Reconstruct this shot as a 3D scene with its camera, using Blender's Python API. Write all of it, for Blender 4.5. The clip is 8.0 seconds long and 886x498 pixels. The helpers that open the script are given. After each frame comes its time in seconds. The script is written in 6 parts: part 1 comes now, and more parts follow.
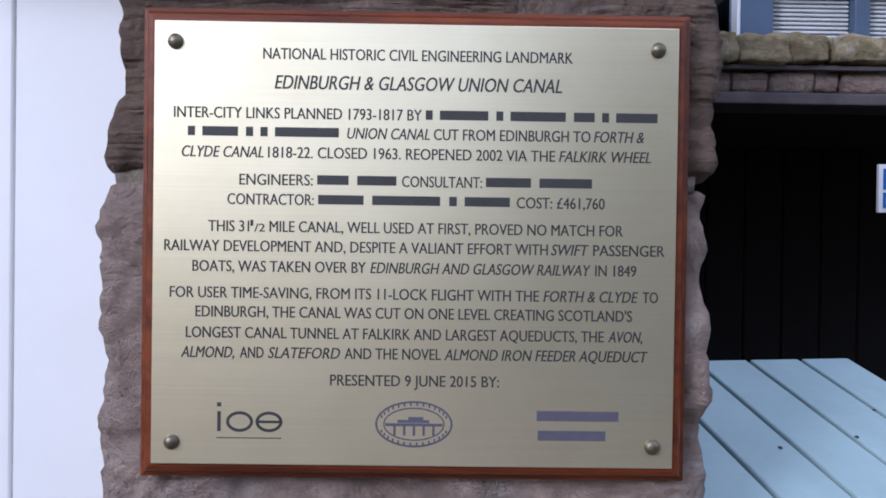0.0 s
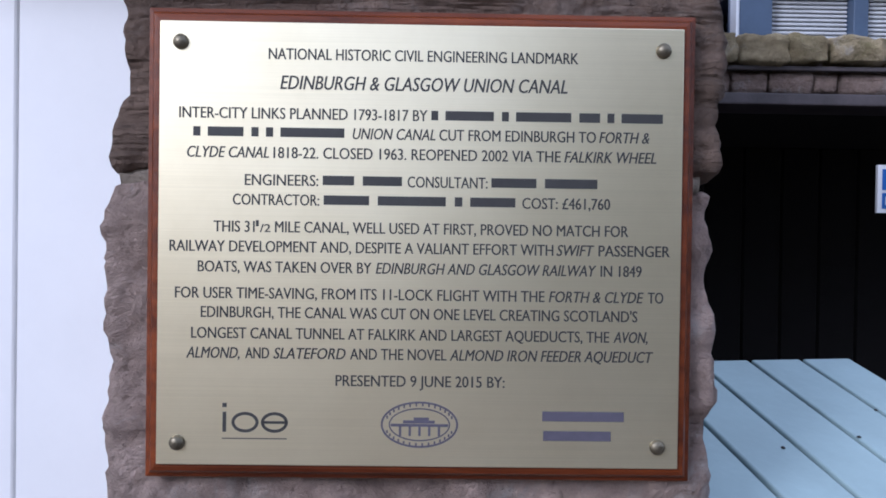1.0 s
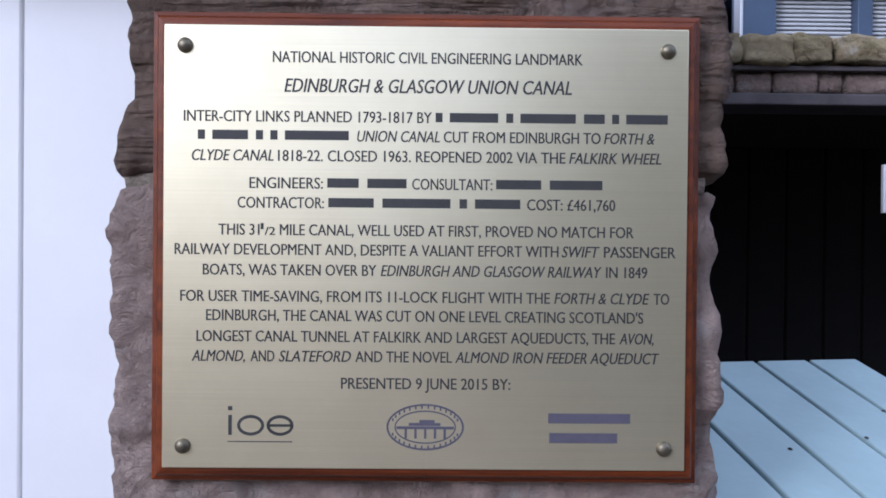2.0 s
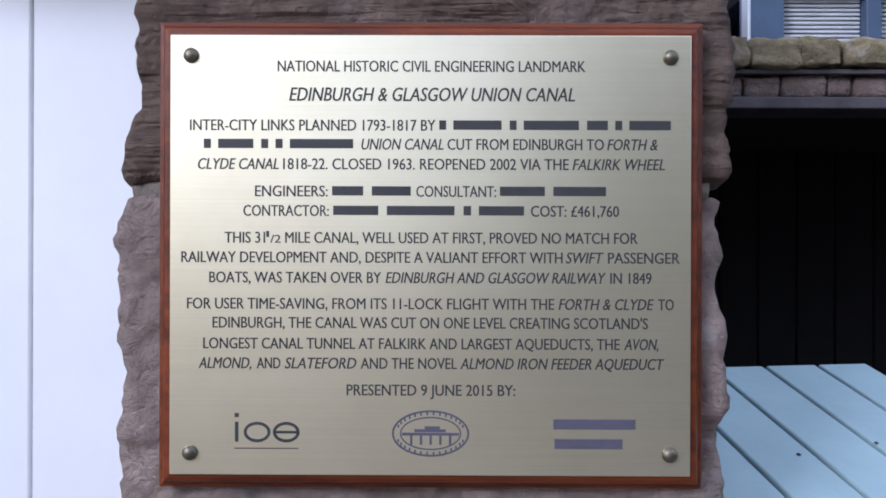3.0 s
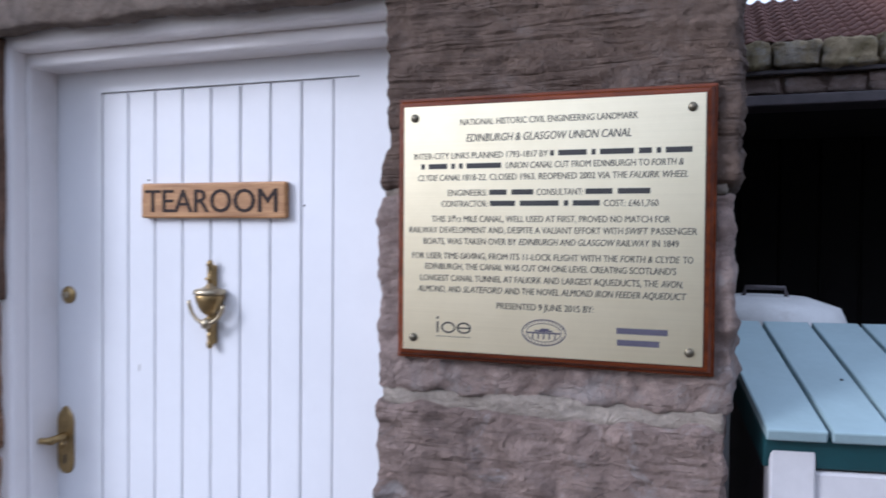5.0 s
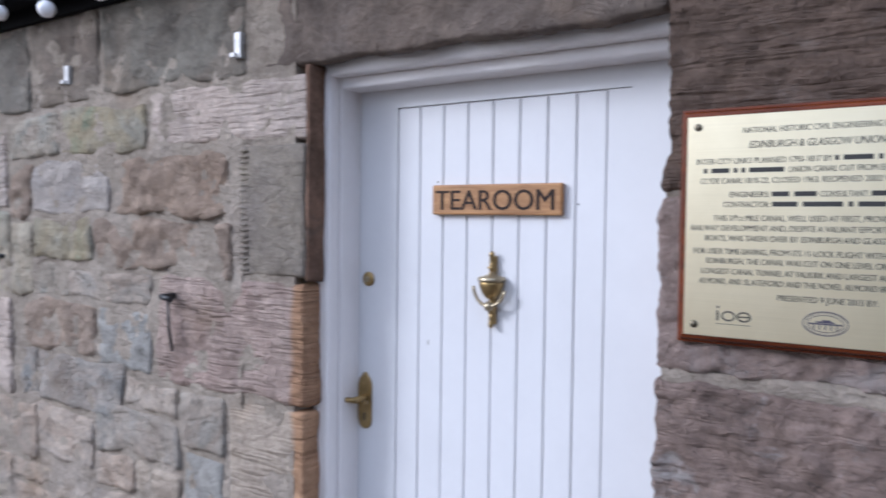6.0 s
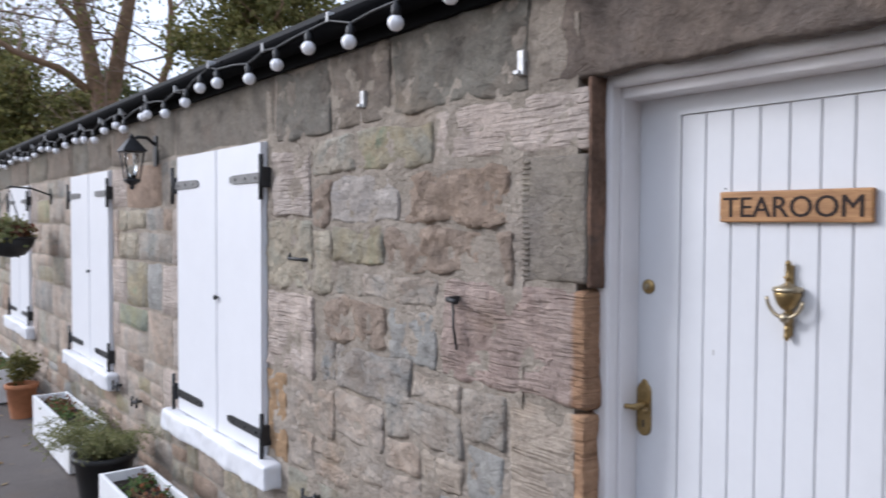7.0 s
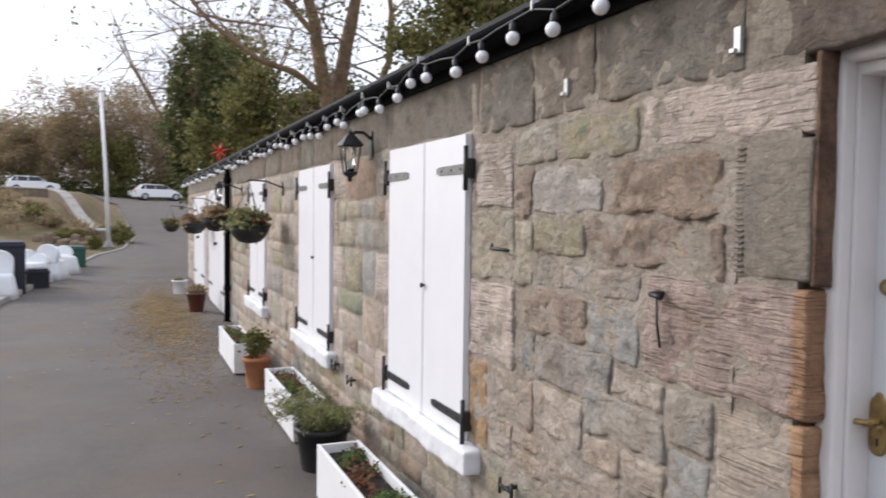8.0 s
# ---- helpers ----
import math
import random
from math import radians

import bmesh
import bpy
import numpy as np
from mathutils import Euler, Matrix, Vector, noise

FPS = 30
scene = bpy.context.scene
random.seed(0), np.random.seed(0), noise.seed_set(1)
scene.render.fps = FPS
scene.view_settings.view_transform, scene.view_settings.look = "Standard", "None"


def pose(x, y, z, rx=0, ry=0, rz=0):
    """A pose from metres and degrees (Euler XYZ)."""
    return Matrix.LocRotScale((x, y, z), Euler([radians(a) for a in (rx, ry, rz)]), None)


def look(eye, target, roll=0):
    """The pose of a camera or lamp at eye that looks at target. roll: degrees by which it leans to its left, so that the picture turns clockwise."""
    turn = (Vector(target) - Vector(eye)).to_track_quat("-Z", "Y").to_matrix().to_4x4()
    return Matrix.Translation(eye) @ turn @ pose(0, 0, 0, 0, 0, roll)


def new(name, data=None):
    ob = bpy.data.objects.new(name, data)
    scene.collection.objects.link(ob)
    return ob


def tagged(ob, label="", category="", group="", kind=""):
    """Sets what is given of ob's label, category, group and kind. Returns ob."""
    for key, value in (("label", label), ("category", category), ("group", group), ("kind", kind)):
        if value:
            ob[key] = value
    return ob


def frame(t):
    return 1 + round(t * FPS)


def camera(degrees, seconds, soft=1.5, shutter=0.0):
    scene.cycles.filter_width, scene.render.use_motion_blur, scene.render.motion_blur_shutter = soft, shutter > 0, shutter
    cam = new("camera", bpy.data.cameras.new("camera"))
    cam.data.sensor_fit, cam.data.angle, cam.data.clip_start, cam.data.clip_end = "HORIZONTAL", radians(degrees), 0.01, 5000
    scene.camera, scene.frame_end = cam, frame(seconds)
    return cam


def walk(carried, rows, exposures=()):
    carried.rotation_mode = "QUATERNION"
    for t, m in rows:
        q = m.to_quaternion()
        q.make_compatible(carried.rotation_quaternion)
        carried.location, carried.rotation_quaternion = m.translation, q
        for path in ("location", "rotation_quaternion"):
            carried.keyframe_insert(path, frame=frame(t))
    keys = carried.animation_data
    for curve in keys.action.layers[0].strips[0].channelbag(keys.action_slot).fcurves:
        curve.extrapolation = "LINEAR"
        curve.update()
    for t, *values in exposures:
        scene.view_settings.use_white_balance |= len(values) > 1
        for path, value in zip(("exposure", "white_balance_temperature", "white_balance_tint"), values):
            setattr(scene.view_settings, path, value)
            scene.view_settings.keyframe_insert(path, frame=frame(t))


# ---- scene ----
cam = camera(60.7, 8.0, soft=1.7, shutter=0.35)
PATH = [
    (0, (0.017, -0.645, 1.64), (0.038, 1.354, 1.619), 0.8),
    (0.5, (0.012, -0.645, 1.642), (0.041, 1.355, 1.617), 0.8),
    (1, (0.01, -0.645, 1.64), (0.038, 1.355, 1.62), 0.8),
    (1.5, (0.008, -0.644, 1.64), (0.036, 1.356, 1.62), 0.7),
    (3, (0.014, -0.647, 1.641), (0.005, 1.353, 1.641), 0.2),
    (3.5, (0.018, -0.69, 1.648), (0.008, 1.31, 1.632), 0.1),
    (4, (0.064, -0.794, 1.626), (-0.06, 1.202, 1.644), 0.3),
    (4.2, (0.099, -0.851, 1.614), (-0.112, 1.138, 1.644), 0.2),
    (5.3, (0.247, -1.185, 1.631), (-0.559, 0.644, 1.564), 0.6),
    (5.5, (0.217, -1.239, 1.628), (-0.661, 0.557, 1.563), 0.7),
    (6, (0.166, -1.334, 1.639), (-0.952, 0.323, 1.566), 0.7),
    (6.5, (0.157, -1.398, 1.657), (-1.218, 0.053, 1.572), 0.3),
    (7, (0.115, -1.458, 1.649), (-1.45, -0.215, 1.581), 0.3),
    (7.5, (0.099, -1.458, 1.646), (-1.627, -0.45, 1.583), 0.6),
    (8, (0.104, -1.42, 1.643), (-1.738, -0.646, 1.55), 0.7),
]
EXPOSURES = [(0, 0.62, 5260, 18), (4.2, 0.71, 5170, 18), (5.3, 0.61, 5300, 16), (6.5, 0.62, 5400, 14), (7.2, 0.54, 5800, 13), (8, 0.62, 6200, 13)]
walk(cam, [(t, look(eye, target, roll)) for t, eye, target, roll in PATH], EXPOSURES)
# ---------------------------------------------------------------- light
world = bpy.data.worlds.new("world")
scene.world = world
world.use_nodes = True
wn = world.node_tree
sky = wn.nodes.new("ShaderNodeTexSky")
sky.sky_type, sky.sun_disc = "NISHITA", False
sky.sun_elevation, sky.sun_rotation = radians(26), radians(225)
sky.air_density, sky.dust_density, sky.ozone_density = 1.0, 4.0, 1.0
haze = wn.nodes.new("ShaderNodeMix")
haze.data_type = "RGBA"
haze.inputs[0].default_value = 0.75
haze.inputs[7].default_value = (9.5, 9.9, 10.6, 1)
wn.links.new(sky.outputs[0], haze.inputs[6])
wn.links.new(haze.outputs[2], wn.nodes["Background"].inputs[0])
wn.nodes["Background"].inputs[1].default_value = 0.1
sun_data = bpy.data.lights.new("sun", "SUN")
sun_data.energy, sun_data.angle, sun_data.color = 1.3, radians(16), (1.0, 0.96, 0.9)
sun = new("sun", sun_data)
sun.matrix_world = look((-13, -13, 9), (0, 0, 0))

# ---------------------------------------------------------------- materials


def nodes_of(name):
    m = bpy.data.materials.new(name)
    m.use_nodes = True
    nt = m.node_tree
    return m, nt, nt.nodes["Principled BSDF"]


def add(nt, kind, **values):
    n = nt.nodes.new(kind)
    for key, value in values.items():
        n.inputs[key.replace("_", " ")].default_value = value
    return n


def ramp(nt, fac, stops):
    r = nt.nodes.new("ShaderNodeValToRGB")
    while len(r.color_ramp.elements) < len(stops):
        r.color_ramp.elements.new(0.5)
    for e, (at, c) in zip(r.color_ramp.elements, stops):
        e.position, e.color = at, (*c, 1) if len(c) == 3 else c
    nt.links.new(fac, r.inputs[0])
    return r.outputs[0]


def mix(nt, kind, fac, a, b):
    m = nt.nodes.new("ShaderNodeMix")
    m.data_type, m.blend_type = "RGBA", kind
    for socket, value in ((m.inputs[0], fac), (m.inputs[6], a), (m.inputs[7], b)):
        if isinstance(value, bpy.types.NodeSocket):
            nt.links.new(value, socket)
        elif isinstance(value, (tuple, list)):
            socket.default_value = (*value, 1)
        else:
            socket.default_value = value
    return m.outputs[2]


def place_of(nt, scale=(1, 1, 1), rot=(0, 0, 0), kind="Object"):
    c = nt.nodes.new("ShaderNodeTexCoord")
    mp = nt.nodes.new("ShaderNodeMapping")
    mp.inputs["Scale"].default_value, mp.inputs["Rotation"].default_value = scale, rot
    nt.links.new(c.outputs[kind], mp.inputs["Vector"])
    return mp.outputs[0]


def noise_of(nt, scale, detail=6, rough=0.6, vec=None, distortion=0.0):
    n = add(nt, "ShaderNodeTexNoise", Scale=scale, Detail=detail, Roughness=rough, Distortion=distortion)
    nt.links.new(vec if vec else place_of(nt), n.inputs["Vector"])
    return n.outputs[0]


def bump(nt, bsdf, height, strength=0.5, distance=0.005, under=None):
    b = add(nt, "ShaderNodeBump", Strength=strength, Distance=distance)
    nt.links.new(height, b.inputs["Height"])
    if under:
        nt.links.new(under, b.inputs["Normal"])
    nt.links.new(b.outputs[0], bsdf.inputs["Normal"])
    return b.outputs[0]


def plain(name, color, rough=0.6, metal=0.0, vary=0.12, scale=18.0, relief=0.15, distance=0.002, dirt=None):
    """Paint, plastic, metal: one colour with grain at two scales, light relief and optional dirt."""
    m, nt, b = nodes_of(name)
    lo, hi = [c * (1 - vary) for c in color], [min(1, c * (1 + vary)) for c in color]
    c = ramp(nt, noise_of(nt, scale), [(0.3, lo), (0.7, hi)])
    c = mix(nt, "MULTIPLY", 0.5, c, ramp(nt, noise_of(nt, scale * 9, 3), [(0.3, (1 - vary,) * 3), (0.7, (1, 1, 1))]))
    if dirt:
        c = mix(nt, "MIX", ramp(nt, noise_of(nt, scale * 0.35, 8, 0.72), [(0.55, (0, 0, 0)), (0.75, (0.7, 0.7, 0.7))]), c, dirt)
    nt.links.new(c, b.inputs["Base Color"])
    b.inputs["Roughness"].default_value, b.inputs["Metallic"].default_value = rough, metal
    if relief:
        bump(nt, b, noise_of(nt, scale * 6, 4), relief, distance)
    return m


def scaled(nt, a, b, kind="MULTIPLY"):
    m = nt.nodes.new("ShaderNodeMath")
    m.operation = kind
    for socket, value in ((m.inputs[0], a), (m.inputs[1], b)):
        if isinstance(value, bpy.types.NodeSocket):
            nt.links.new(value, socket)
        else:
            socket.default_value = value
    return m.outputs[0]


def stone(name, palette, tool=None, rough_scale=14.0, depth=0.012, stain=(0.05, 0.045, 0.04), stain_at=0.62, lime=0.0, single=0.5, gain=1.0, edge=None):
    """Sandstone. palette: colours, picked half by block and half by drifting patches; tool: (turn, lines per metre, depth) of chisel lines; edge: (x, colour) of an iron stain past x."""
    m, nt, b = nodes_of(name)
    palette = [(r * gain, g * gain * 0.99, bl * gain * 0.98) for r, g, bl in palette]
    info = nt.nodes.new("ShaderNodeObjectInfo")
    geo = nt.nodes.new("ShaderNodeNewGeometry")
    own = scaled(nt, scaled(nt, info.outputs["Random"], geo.outputs["Random Per Island"], "ADD"), 1.0, "FRACT")
    n = len(palette)
    stops = [(i / n, p) for i, p in enumerate(palette)]
    drift = ramp(nt, noise_of(nt, 3.1, 5, 0.6, distortion=0.7), [(0.25 + 0.5 * i / n, p) for i, p in enumerate(palette)])
    c = mix(nt, "MIX", single, drift, ramp(nt, own, stops))
    c = mix(nt, "MULTIPLY", 0.7, c, ramp(nt, noise_of(nt, 6.5, 8, 0.7, distortion=0.6), [(0.28, (0.56, 0.52, 0.5)), (0.72, (1.3, 1.28, 1.26))]))
    c = mix(nt, "MULTIPLY", 0.5, c, ramp(nt, noise_of(nt, 60, 6, 0.8), [(0.3, (0.4, 0.39, 0.38)), (0.7, (1.3, 1.3, 1.3))]))
    # iron staining and soot, each with its own patches
    c = mix(nt, "MIX", ramp(nt, noise_of(nt, 2.3, 5, 0.6), [(0.6, (0, 0, 0)), (0.74, (0.45, 0.45, 0.45))]), c, (0.33, 0.22, 0.13))
    c = mix(nt, "MIX", ramp(nt, noise_of(nt, 3.4, 9, 0.75, distortion=1.0), [(stain_at, (0, 0, 0)), (stain_at + 0.14, (0.75, 0.75, 0.75))]), c, stain)
    c = mix(nt, "MIX", ramp(nt, noise_of(nt, 24, 8, 0.8), [(0.66, (0, 0, 0)), (0.75, (0.6, 0.6, 0.6))]), c, (0.52, 0.5, 0.46))
    # broken face: hollows and bedding cracks along the block darkened in colour, as shade
    face = noise_of(nt, rough_scale, 9, 0.7, place_of(nt, (1, 1, 1.5)), 0.7)
    c = mix(nt, "MIX", ramp(nt, face, [(0.28, (0.55, 0.55, 0.55)), (0.4, (0, 0, 0))]), c, (0.1, 0.085, 0.072))
    bed = noise_of(nt, 4.5, 4, 0.55, place_of(nt, (0.8, 1, 3.2)), 1.2)
    crack = ramp(nt, bed, [(0.488, (0, 0, 0)), (0.5, (1, 1, 1)), (0.512, (0, 0, 0))])
    where = ramp(nt, noise_of(nt, 7, 3), [(0.58, (0, 0, 0)), (0.7, (0.5, 0.5, 0.5))])
    crack = scaled(nt, crack, where)
    c = mix(nt, "MIX", crack, c, (0.05, 0.043, 0.038))
    if lime:
        c = mix(nt, "MIX", ramp(nt, noise_of(nt, 8, 9, 0.75, distortion=0.8), [(0.54, (0, 0, 0)), (0.7, (lime, lime, lime))]), c, (0.58, 0.55, 0.53))
    if edge:
        sep = nt.nodes.new("ShaderNodeSeparateXYZ")
        nt.links.new(place_of(nt), sep.inputs[0])
        run = scaled(nt, sep.outputs[0], scaled(nt, noise_of(nt, 7, 5, 0.6), 0.05), "ADD")
        band = nt.nodes.new("ShaderNodeMapRange")
        band.inputs[1].default_value, band.inputs[2].default_value = edge[0] + 0.018, edge[0] + 0.034
        nt.links.new(run, band.inputs[0])
        rust = mix(nt, "MULTIPLY", 0.8, edge[1], ramp(nt, noise_of(nt, 5, 6, 0.7, place_of(nt, (0.6, 1, 2.2))), [(0.34, (0.45, 0.36, 0.3)), (0.6, (1.1, 1.1, 1.1))]))
        c = mix(nt, "MIX", scaled(nt, band.outputs[0], 0.85), c, rust)
    nt.links.new(c, b.inputs["Base Color"])
    b.inputs["Roughness"].default_value = 0.92
    b.inputs["Specular IOR Level"].default_value = 0.25
    first = bump(nt, b, scaled(nt, face, scaled(nt, crack, 0.35), "SUBTRACT"), 1.0, depth)
    fine = bump(nt, b, noise_of(nt, 140, 5, 0.7), 0.6, 0.003, first)
    if tool:
        turn, per_metre, deep = tool
        furrow = noise_of(nt, 1.0, 3, 0.55, place_of(nt, (per_metre * 0.09, 1, per_metre), (0, turn, 0)), 0.35)
        line = ramp(nt, furrow, [(0.38, (0, 0, 0)), (0.56, (1, 1, 1))])
        worn = ramp(nt, noise_of(nt, 9, 4, 0.6), [(0.36, (0.05, 0.05, 0.05)), (0.6, (1, 1, 1))])
        bump(nt, b, scaled(nt, line, worn), 0.8, deep, fine)
    return m


M_RUBBLE = stone("rubble sandstone", [(0.553, 0.487, 0.422), (0.671, 0.58, 0.493), (0.437, 0.42, 0.378), (0.621, 0.49, 0.385), (0.705, 0.622, 0.528), (0.402, 0.412, 0.405), (0.553, 0.529, 0.405)], None, 17, 0.045, single=0.6, gain=1.02)
M_TOOLED = stone("tooled sandstone", [(0.5, 0.43, 0.38), (0.56, 0.48, 0.42), (0.47, 0.42, 0.38)], (0.05, 60, 0.009), 20, 0.01, gain=1.0)
M_RED = stone("red brown sandstone", [(0.56, 0.41, 0.31), (0.62, 0.48, 0.37), (0.53, 0.43, 0.35)], None, 12, 0.07, single=0.6, gain=0.97)
M_PIER = stone("weathered brown sandstone", [(0.265, 0.2, 0.175), (0.31, 0.24, 0.21), (0.28, 0.215, 0.19)], (0.1, 26, 0.012), 22, 0.05, (0.1, 0.08, 0.07), 0.57, 0.8, gain=1.34)
M_PIER_TOOLED = stone("droved brown sandstone", [(0.155, 0.112, 0.088), (0.195, 0.14, 0.108), (0.17, 0.125, 0.1)], (0.02, 42, 0.018), 16, 0.04, (0.08, 0.062, 0.05), 0.55, 0.15)
M_BLUEGREY = stone("blue grey sandstone", [(0.37, 0.38, 0.37), (0.42, 0.415, 0.39)], None, 20, 0.02, stain_at=0.7)
M_LIMED = stone("lime-smeared sandstone", [(0.5, 0.46, 0.42), (0.54, 0.5, 0.46)], None, 14, 0.04, stain_at=0.72, lime=1.0, gain=1.12)
M_PIER_PALE = stone("pale weathered sandstone", [(0.44, 0.345, 0.305), (0.48, 0.38, 0.335), (0.36, 0.29, 0.265)], None, 30, 0.06, (0.16, 0.13, 0.115), 0.62, 0.9, gain=1.3)
M_REVEAL = stone("dark sooty and shaded sandstone", [(0.221, 0.145, 0.102), (0.272, 0.17, 0.119), (0.204, 0.136, 0.102)], None, 9, 0.03, (0.05, 0.035, 0.025), 0.5)
M_MORTAR = stone("lime mortar", [(0.45, 0.398, 0.33), (0.63, 0.555, 0.473), (0.51, 0.45, 0.375), (0.675, 0.6, 0.525)], None, 26, 0.03, gain=0.92)
M_COPING = stone("lichened coping stone", [(0.47, 0.37, 0.2), (0.52, 0.43, 0.28), (0.37, 0.31, 0.19)], None, 22, 0.03, (0.15, 0.13, 0.045), 0.5, 0.6)
M_WHITE = plain("white paint", (0.8, 0.8, 0.82), 0.38, 0, 0.02, 5, 0.12, 0.002)
M_CREAM = plain("cream frame paint", (0.82, 0.79, 0.78), 0.4, 0, 0.03, 6, 0.15, 0.002, (0.66, 0.62, 0.58))
M_DOOR = plain("white door paint", (0.73, 0.73, 0.745), 0.36, 0, 0.03, 4, 0.12, 0.002)
M_BLACK = plain("black iron", (0.02, 0.02, 0.022), 0.45, 0.0, 0.3, 30, 0.4, 0.002)
M_SLATE = plain("slate", (0.02, 0.021, 0.024), 0.8, 0, 0.3, 8, 0.4, 0.006)
M_GUTTER = plain("black gutter paint", (0.005, 0.005, 0.006), 0.85, 0, 0.2, 14, 0.1)
M_GUTTER.node_tree.nodes["Principled BSDF"].inputs["Specular IOR Level"].default_value = 0.15
M_TEAL = plain("sea green board paint", (0.275, 0.37, 0.39), 0.55, 0, 0.08, 9, 0.3, 0.003, (0.22, 0.3, 0.32))
M_TEAL_DARK = plain("darker teal frame", (0.012, 0.06, 0.068), 0.5, 0, 0.15, 9, 0.2)
# near-black colour stands for the shade inside the open yard shelter
M_VOID = plain("shade-black shelter inside", (0.004, 0.003, 0.0032), 1.0, 0, 0.3, 10, 0.3)


def asphalt():
    m, nt, b = nodes_of("asphalt")
    c = ramp(nt, noise_of(nt, 1.1, 8, 0.7), [(0.3, (0.086, 0.072, 0.064)), (0.7, (0.13, 0.11, 0.098))])
    c = mix(nt, "MULTIPLY", 0.7, c, ramp(nt, noise_of(nt, 160, 3), [(0.3, (0.55, 0.55, 0.55)), (0.7, (1.4, 1.4, 1.4))]))
    c = mix(nt, "MIX", ramp(nt, noise_of(nt, 0.5, 7, 0.7), [(0.52, (0, 0, 0)), (0.68, (0.6, 0.6, 0.6))]), c, (0.14, 0.1, 0.055))
    nt.links.new(c, b.inputs["Base Color"])
    b.inputs["Roughness"].default_value = 0.8
    bump(nt, b, noise_of(nt, 130, 4), 0.5, 0.006)
    return m


M_ASPHALT = asphalt()


# ---------------------------------------------------------------- mesh helpers
def mesh_of(name, verts, faces, material, smooth=False):
    me = bpy.data.meshes.new(name)
    me.from_pydata([tuple(v) for v in verts], [], faces)
    if material:
        me.materials.append(material)
    if smooth:
        me.polygons.foreach_set("use_smooth", [True] * len(me.polygons))
    me.update()
    return me


def part(name, bm, material, parent=None, label=""):
    """Links a bmesh (or a mesh) as one object under a thing or a part."""
    if isinstance(bm, bmesh.types.BMesh):
        me = bpy.data.meshes.new(name)
        bm.to_mesh(me)
        bm.free()
        if material:
            me.materials.append(material)
    else:
        me = bm
    ob = new(name, me)
    if parent:
        ob.parent = parent
    return tagged(ob, label) if label else ob


def thing(name, at, label, category, group="", kind=""):
    ob = new(name)
    ob.empty_display_size = 0.05
    ob.matrix_world = at if isinstance(at, Matrix) else pose(*at)
    return tagged(ob, label, category, group, kind)


def box(bm, x0, x1, y0, y1, z0, z1, bevel=0.0, segments=2):
    """A box with rounded edges added to bm; returns its vertices."""
    r = bmesh.ops.create_cube(bm, size=1, matrix=Matrix.Translation(((x0 + x1) / 2, (y0 + y1) / 2, (z0 + z1) / 2)) @ Matrix.Diagonal((x1 - x0, y1 - y0, z1 - z0, 1)))
    vs = r["verts"]
    if bevel:
        es = list({e for v in vs for e in v.link_edges})
        r = bmesh.ops.bevel(bm, geom=es, offset=bevel, segments=segments, profile=0.5, affect="EDGES")
        vs = list({v for f in r["faces"] for v in f.verts} | {v for v in vs if v.is_valid})
    return vs


def boxed(x0, x1, y0, y1, z0, z1, bevel=0.004, segments=2):
    bm = bmesh.new()
    box(bm, x0, x1, y0, y1, z0, z1, bevel, segments)
    return bm


def lathe(profile, n=24, axis="Z", centre=(0, 0, 0)):
    """A turned solid from (radius, height) pairs."""
    bm = bmesh.new()
    rings = []
    for r, h in profile:
        ring = []
        for i in range(n):
            a = 2 * math.pi * i / n
            p = {"Z": (r * math.cos(a), r * math.sin(a), h), "Y": (r * math.cos(a), h, r * math.sin(a)), "X": (h, r * math.cos(a), r * math.sin(a))}[axis]
            ring.append(bm.verts.new(Vector(p) + Vector(centre)))
        rings.append(ring)
    for a, b in zip(rings, rings[1:]):
        for i in range(n):
            f = bm.faces.new((a[i], a[(i + 1) % n], b[(i + 1) % n], b[i]))
            f.smooth = True
    bm.faces.new(rings[0][::-1])
    bm.faces.new(rings[-1])
    bmesh.ops.recalc_face_normals(bm, faces=bm.faces)
    return bm


def tube(points, radius, n=8, taper=None):
    """A round bar along points; taper: radius at the end."""
    bm = bmesh.new()
    tube_into(bm, points, radius, n, taper)
    return bm


def tube_into(bm, points, radius, n=8, taper=None):
    pts = [Vector(p) for p in points]
    rings, side = [], None
    for i, p in enumerate(pts):
        d = (pts[min(i + 1, len(pts) - 1)] - pts[max(i - 1, 0)]).normalized()
        if side is None:
            side = d.cross(Vector((0, 0, 1)) if abs(d.z) < 0.9 else Vector((1, 0, 0))).normalized()
        side = (side - d * side.dot(d)).normalized()
        up = d.cross(side)
        r = radius if taper is None else radius + (taper - radius) * i / (len(pts) - 1)
        rings.append([bm.verts.new(p + side * r * math.cos(2 * math.pi * k / n) + up * r * math.sin(2 * math.pi * k / n)) for k in range(n)])
    for a, b in zip(rings, rings[1:]):
        for i in range(n):
            f = bm.faces.new((a[i], a[(i + 1) % n], b[(i + 1) % n], b[i]))
            f.smooth = True
    bm.faces.new(rings[0][::-1])
    bm.faces.new(rings[-1])



# ---------------------------------------------------------------- ground, road, wall
def smooth(a):
    a = max(0.0, min(1.0, a))
    return a * a * (3 - 2 * a)


def terrain(x, y):
    """Height of the ground: level beside the cottage, climbing to the far lane, with a bank on the canal side."""
    s = -x
    h = 2.6 * smooth((s - 28) / 54)
    bank = 1.4 * smooth((s - 36) / 11) * smooth((-y - 2.2) / 2.5) * (1 - 0.6 * smooth((s - 55) / 20))
    return h + bank + 0.03 * noise.noise((x * 0.3, y * 0.3, 0)) * smooth((s - 20) / 10) * smooth((-y - 2.5) / 3)


